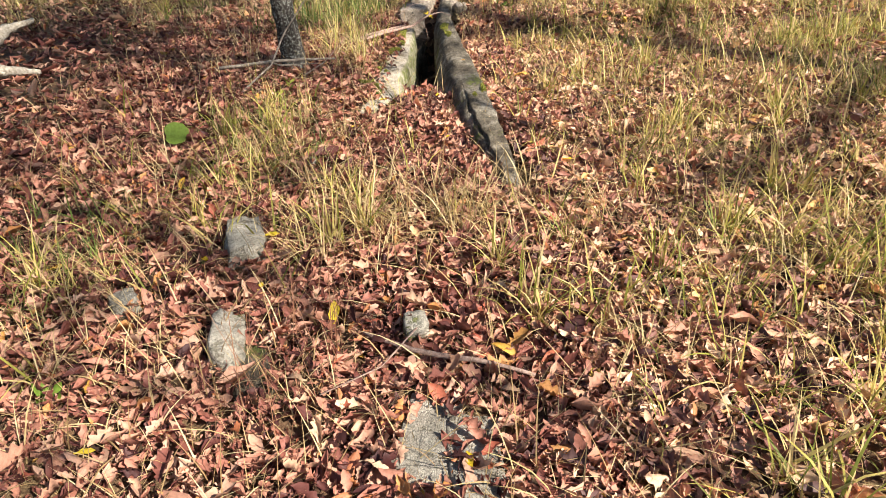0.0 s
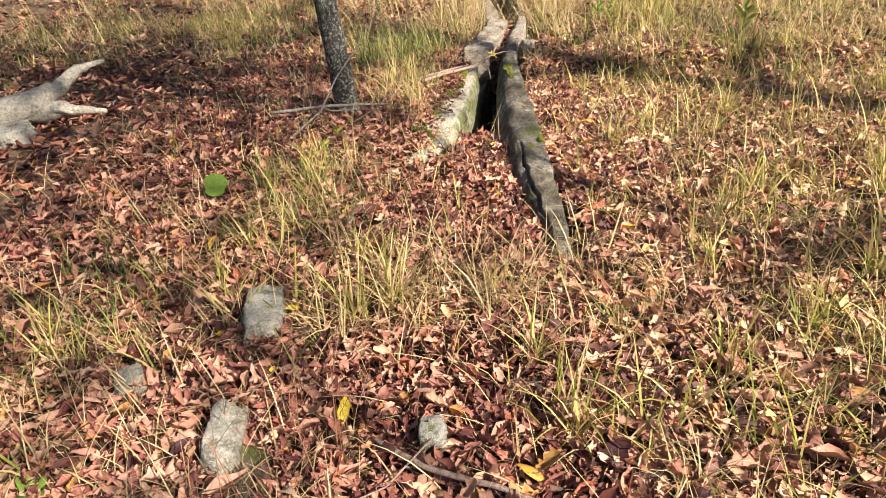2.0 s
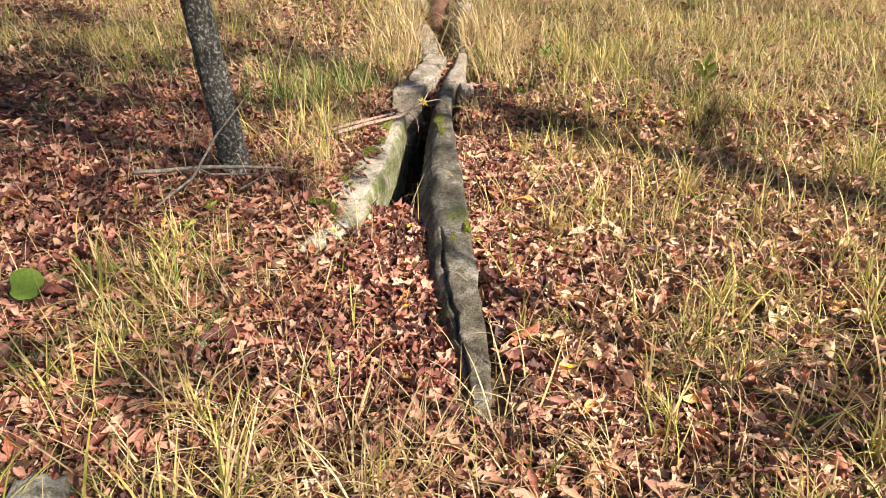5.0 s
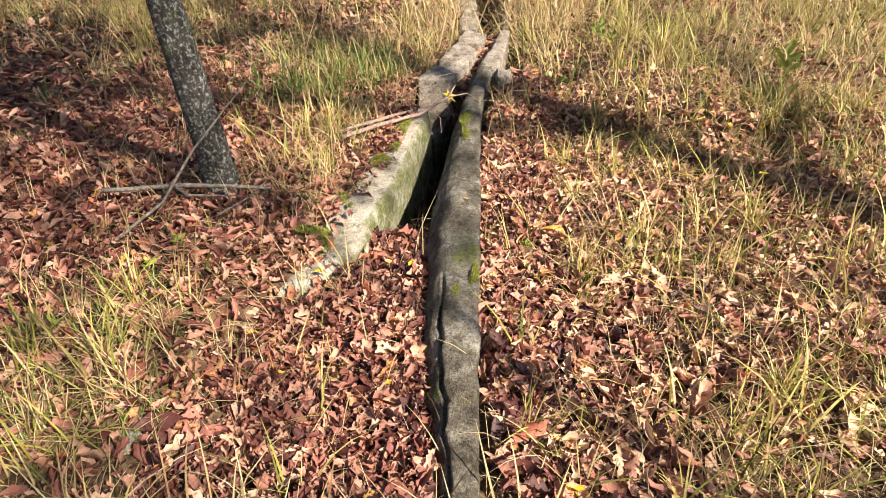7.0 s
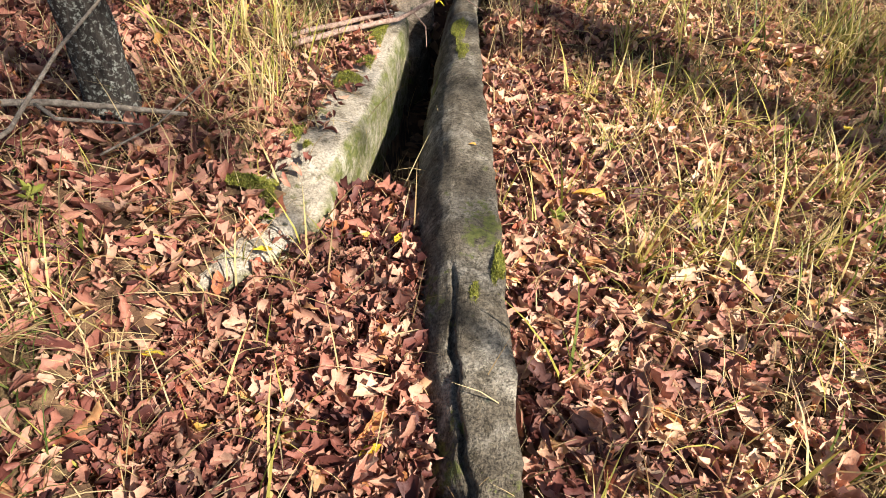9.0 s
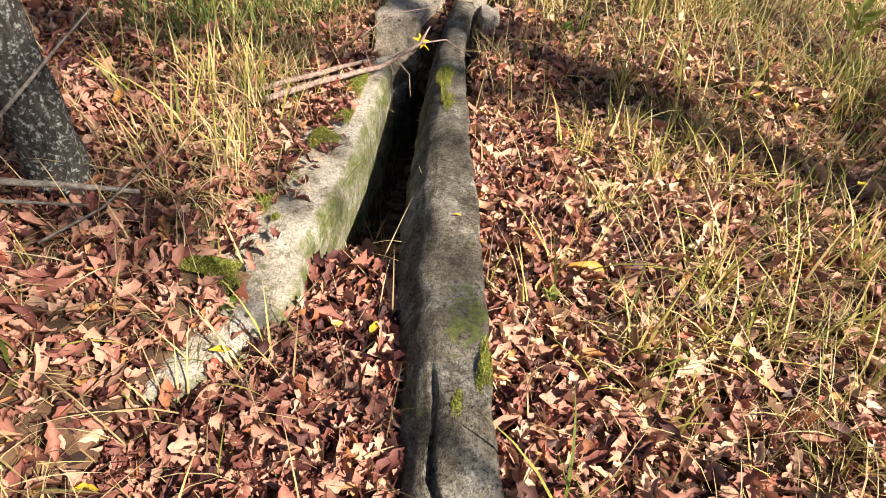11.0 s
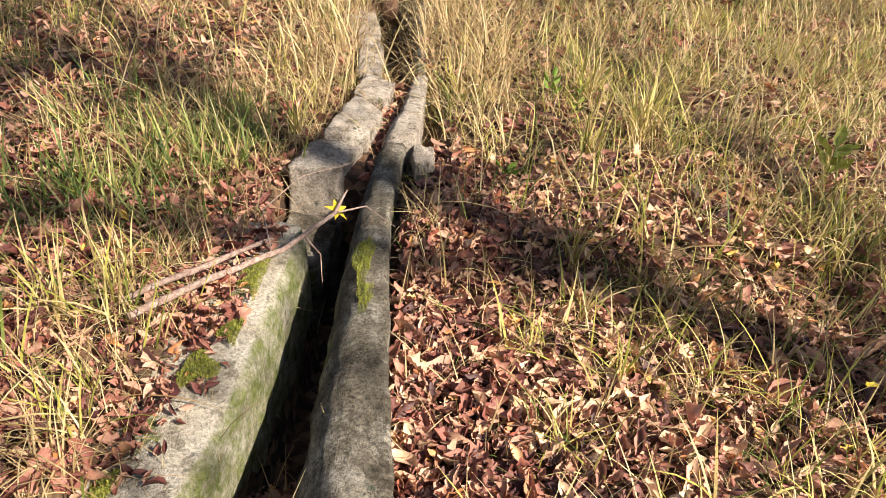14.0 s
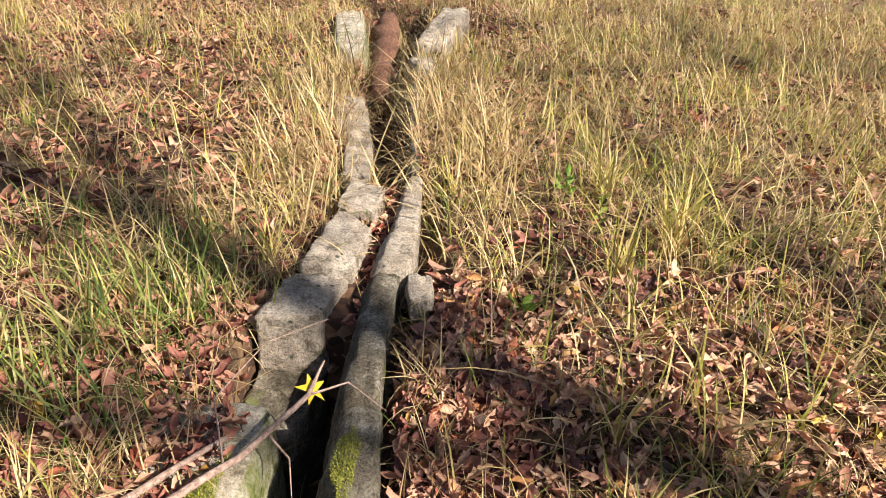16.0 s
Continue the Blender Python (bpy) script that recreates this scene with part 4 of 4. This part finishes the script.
seedling(-1.18, 3.25, .07, .05, 5, LEAF_YELLOW_GREEN, "small green plant in thin grass")
seedling(-.98, 3.75, .10, .05, 6, LEAF_YELLOW_GREEN, "yellow green plant beside the tree")
seedling(.85, 6.6, .30, .05, 10, LEAF_YELLOW_GREEN, "yellow green sapling in tall grass")
seedling(-1.28, 1.35, .05, .06, 5, LEAF_GREEN_OVAL, "small green seedling in leaves")


# ---- grass tufts that stand alone ----
def tuft_mesh(name, templates, n, tall, mat, lean=.3, radius=.03):
    vs, fs, b = [], [], 0
    m = turns(rng.uniform(0, 6.283, n), np.abs(rng.normal(0, lean, n)), rng.normal(0, .1, n))
    for i in range(n):
        tv, tf = templates[int(rng.integers(0, len(templates)))]
        w = (m[i] @ tv.T).T * rng.uniform(.5, 1) * tall + np.array([rng.normal(0, radius), rng.normal(0, radius), 0])
        vs.append(w)
        fs.append(tf + b)
        b += len(tv)
    return finish_mesh(name, np.concatenate(vs).tolist(), np.concatenate(fs).tolist(), mat)


TUFTS = [tuft_mesh("grass_tuft", BLADES, 26, .34, M_GRASS, .3), tuft_mesh("grass_tuft", WIDE, 12, .36, M_GRASS, .25, .02),
         tuft_mesh("grass_tuft", BLADES, 34, .28, M_GRASS, .45, .04), tuft_mesh("grass_tuft", WIDE, 10, .26, M_LUSH, .5, .02), tuft_mesh("grass_tuft", FINE, 40, .34, M_STRAW, .5, .04)]
TUFT_AT = [(-1.54, 2.05, 3, 1.0), (-1.67, 1.79, 3, 1.1), (-1.48, 1.92, 2, .9), (-1.86, 2.38, 3, .8), (-1.62, 1.95, 0, .9), (-1.03, 3.31, 3, .8), (-1.10, 3.92, 3, .7), (-.82, 3.05, 4, .9), (-1.0, 3.45, 0, .8),
           (-.55, 2.09, 4, 1.1), (-.50, 2.18, 0, 1.1), (.73, 5.59, 0, 1.0), (1.06, 5.31, 2, 1.1), (.90, 5.42, 3, .8), (1.17, 6.62, 0, 1.3), (1.40, 7.02, 2, 1.4), (-.93, 5.65, 3, 1.2), (-.54, 6.47, 0, 1.0), (-1.05, 6.9, 4, 1.1), (-.8, 7.2, 0, 1.0), (-.62, 6.85, 4, 1.0),
           (.28, 1.82, 1, 1.0), (.33, 1.72, 0, 1.0), (.20, 2.05, 0, .9), (.50, 2.25, 1, .8), (-.36, 2.30, 0, 1.1), (-.42, 2.45, 4, 1.1), (-.28, 2.2, 4, 1.0), (-1.45, 2.05, 3, 1.0), (-1.35, 1.95, 2, .7),
           (1.15, 3.3, 2, 1.0), (1.35, 3.55, 0, .9), (.62, 3.9, 1, .7), (.66, 4.05, 0, .9), (1.3, 2.45, 2, 1.1), (1.6, 2.7, 0, 1.1), (1.8, 2.4, 2, 1.0), (1.1, 1.9, 1, .9), (1.45, 1.55, 0, 1.0), (1.0, 1.3, 2, .8),
           (.62, 4.75, 2, .8), (.95, 4.4, 0, .9), (1.2, 4.2, 2, .9), (1.45, 4.6, 0, 1.0), (.75, 5.3, 1, .9), (.55, 5.1, 0, .7), (1.0, 5.5, 2, 1.0), (.45, 6.35, 4, 1.2), (.35, 6.7, 4, 1.3), (.4, 7.1, 4, 1.3), (.3, 7.6, 4, 1.2),
           (.9, 6.4, 0, 1.3), (1.2, 6.7, 0, 1.3), (1.0, 7.2, 0, 1.3), (-.75, 5.05, 0, .9), (-.62, 4.45, 4, .8), (-.68, 4.7, 1, .7), (-.7, 5.3, 4, .8), (-.95, 3.15, 0, .8), (-.85, 3.35, 4, .8), (-1.0, 2.9, 4, .8), (-.9, 4.95, 0, 1.0),
           (-1.35, 5.1, 3, .8), (-.62, 3.35, 4, .7), (-1.05, 3.6, 3, .6), (.15, 5.75, 4, .8), (.2, 5.5, 4, .7), (-.7, 5.95, 3, 1.3), (-.9, 6.1, 3, 1.4), (-.6, 6.35, 3, 1.2), (-.45, 7.2, 4, 1.0), (-.5, 7.9, 4, 1.2), (.12, 8.2, 4, 1.2), (.1, 8.8, 4, 1.1), (-.7, 8.6, 4, 1.1), (-.42, 8.2, 4, .9), (-.36, 7.7, 4, .8), (-.55, 8.7, 4, 1.0), (.02, 7.9, 4, .9), (-.02, 8.6, 4, .9), (-.3, 7.45, 4, .6), (1.25, 1.25, 0, 1.0), (1.55, 1.9, 2, 1.1), (1.75, 1.7, 0, 1.1), (2.0, 2.9, 2, 1.1), (1.9, 3.4, 0, 1.1), (.85, 2.1, 0, .9), (.7, 2.6, 4, .9), (.15, 2.5, 4, .9), (-.05, 2.35, 4, 1.0), (-.55, 2.6, 0, .9), (.62, 1.55, 4, .8), (.95, 2.8, 1, .8)]
TUFT_LABEL = ["slender yellow green grass tuft", "broad bladed yellowing grass tuft", "spreading yellow green grass tuft", "arching dark green grass tuft", "bent tuft of pale dead grass"]
for tx, ty, kind_no, big in TUFT_AT:
    ob = new("grass_tuft", TUFTS[kind_no])
    ob.matrix_world = pose(tx, ty, float(height(tx, ty)) - .008, 0, 0, (tx * 777 + ty * 331) % 360) @ Matrix.Scale(big, 4)
    tagged(ob, TUFT_LABEL[kind_no], "grass tuft", "grass tufts along the drain")

# ---- the leaves nearest the walk, one by one ----
LEAF_MESHES = [leaf_mesh("leaf", t, M_LEAF_ONE) for t in OAK]
made = 0
pick_rng = random.Random(3)
while made < 300:
    lx_, ly_ = pick_rng.uniform(-.62, 1.0), pick_rng.uniform(1.0, 4.4)
    if bool(on_stone(np.array([lx_]), np.array([ly_]))[0]):
        continue
    ob = new("leaf", LEAF_MESHES[made % len(LEAF_MESHES)])
    ob.parent = leaf_bed
    ob.matrix_local = pose(lx_, ly_, float(height(lx_, ly_)) + pick_rng.uniform(.03, .05), pick_rng.gauss(0, 20), pick_rng.gauss(0, 18), pick_rng.uniform(0, 360)) @ Matrix.Scale(pick_rng.uniform(.08, .13), 4)
    made += 1
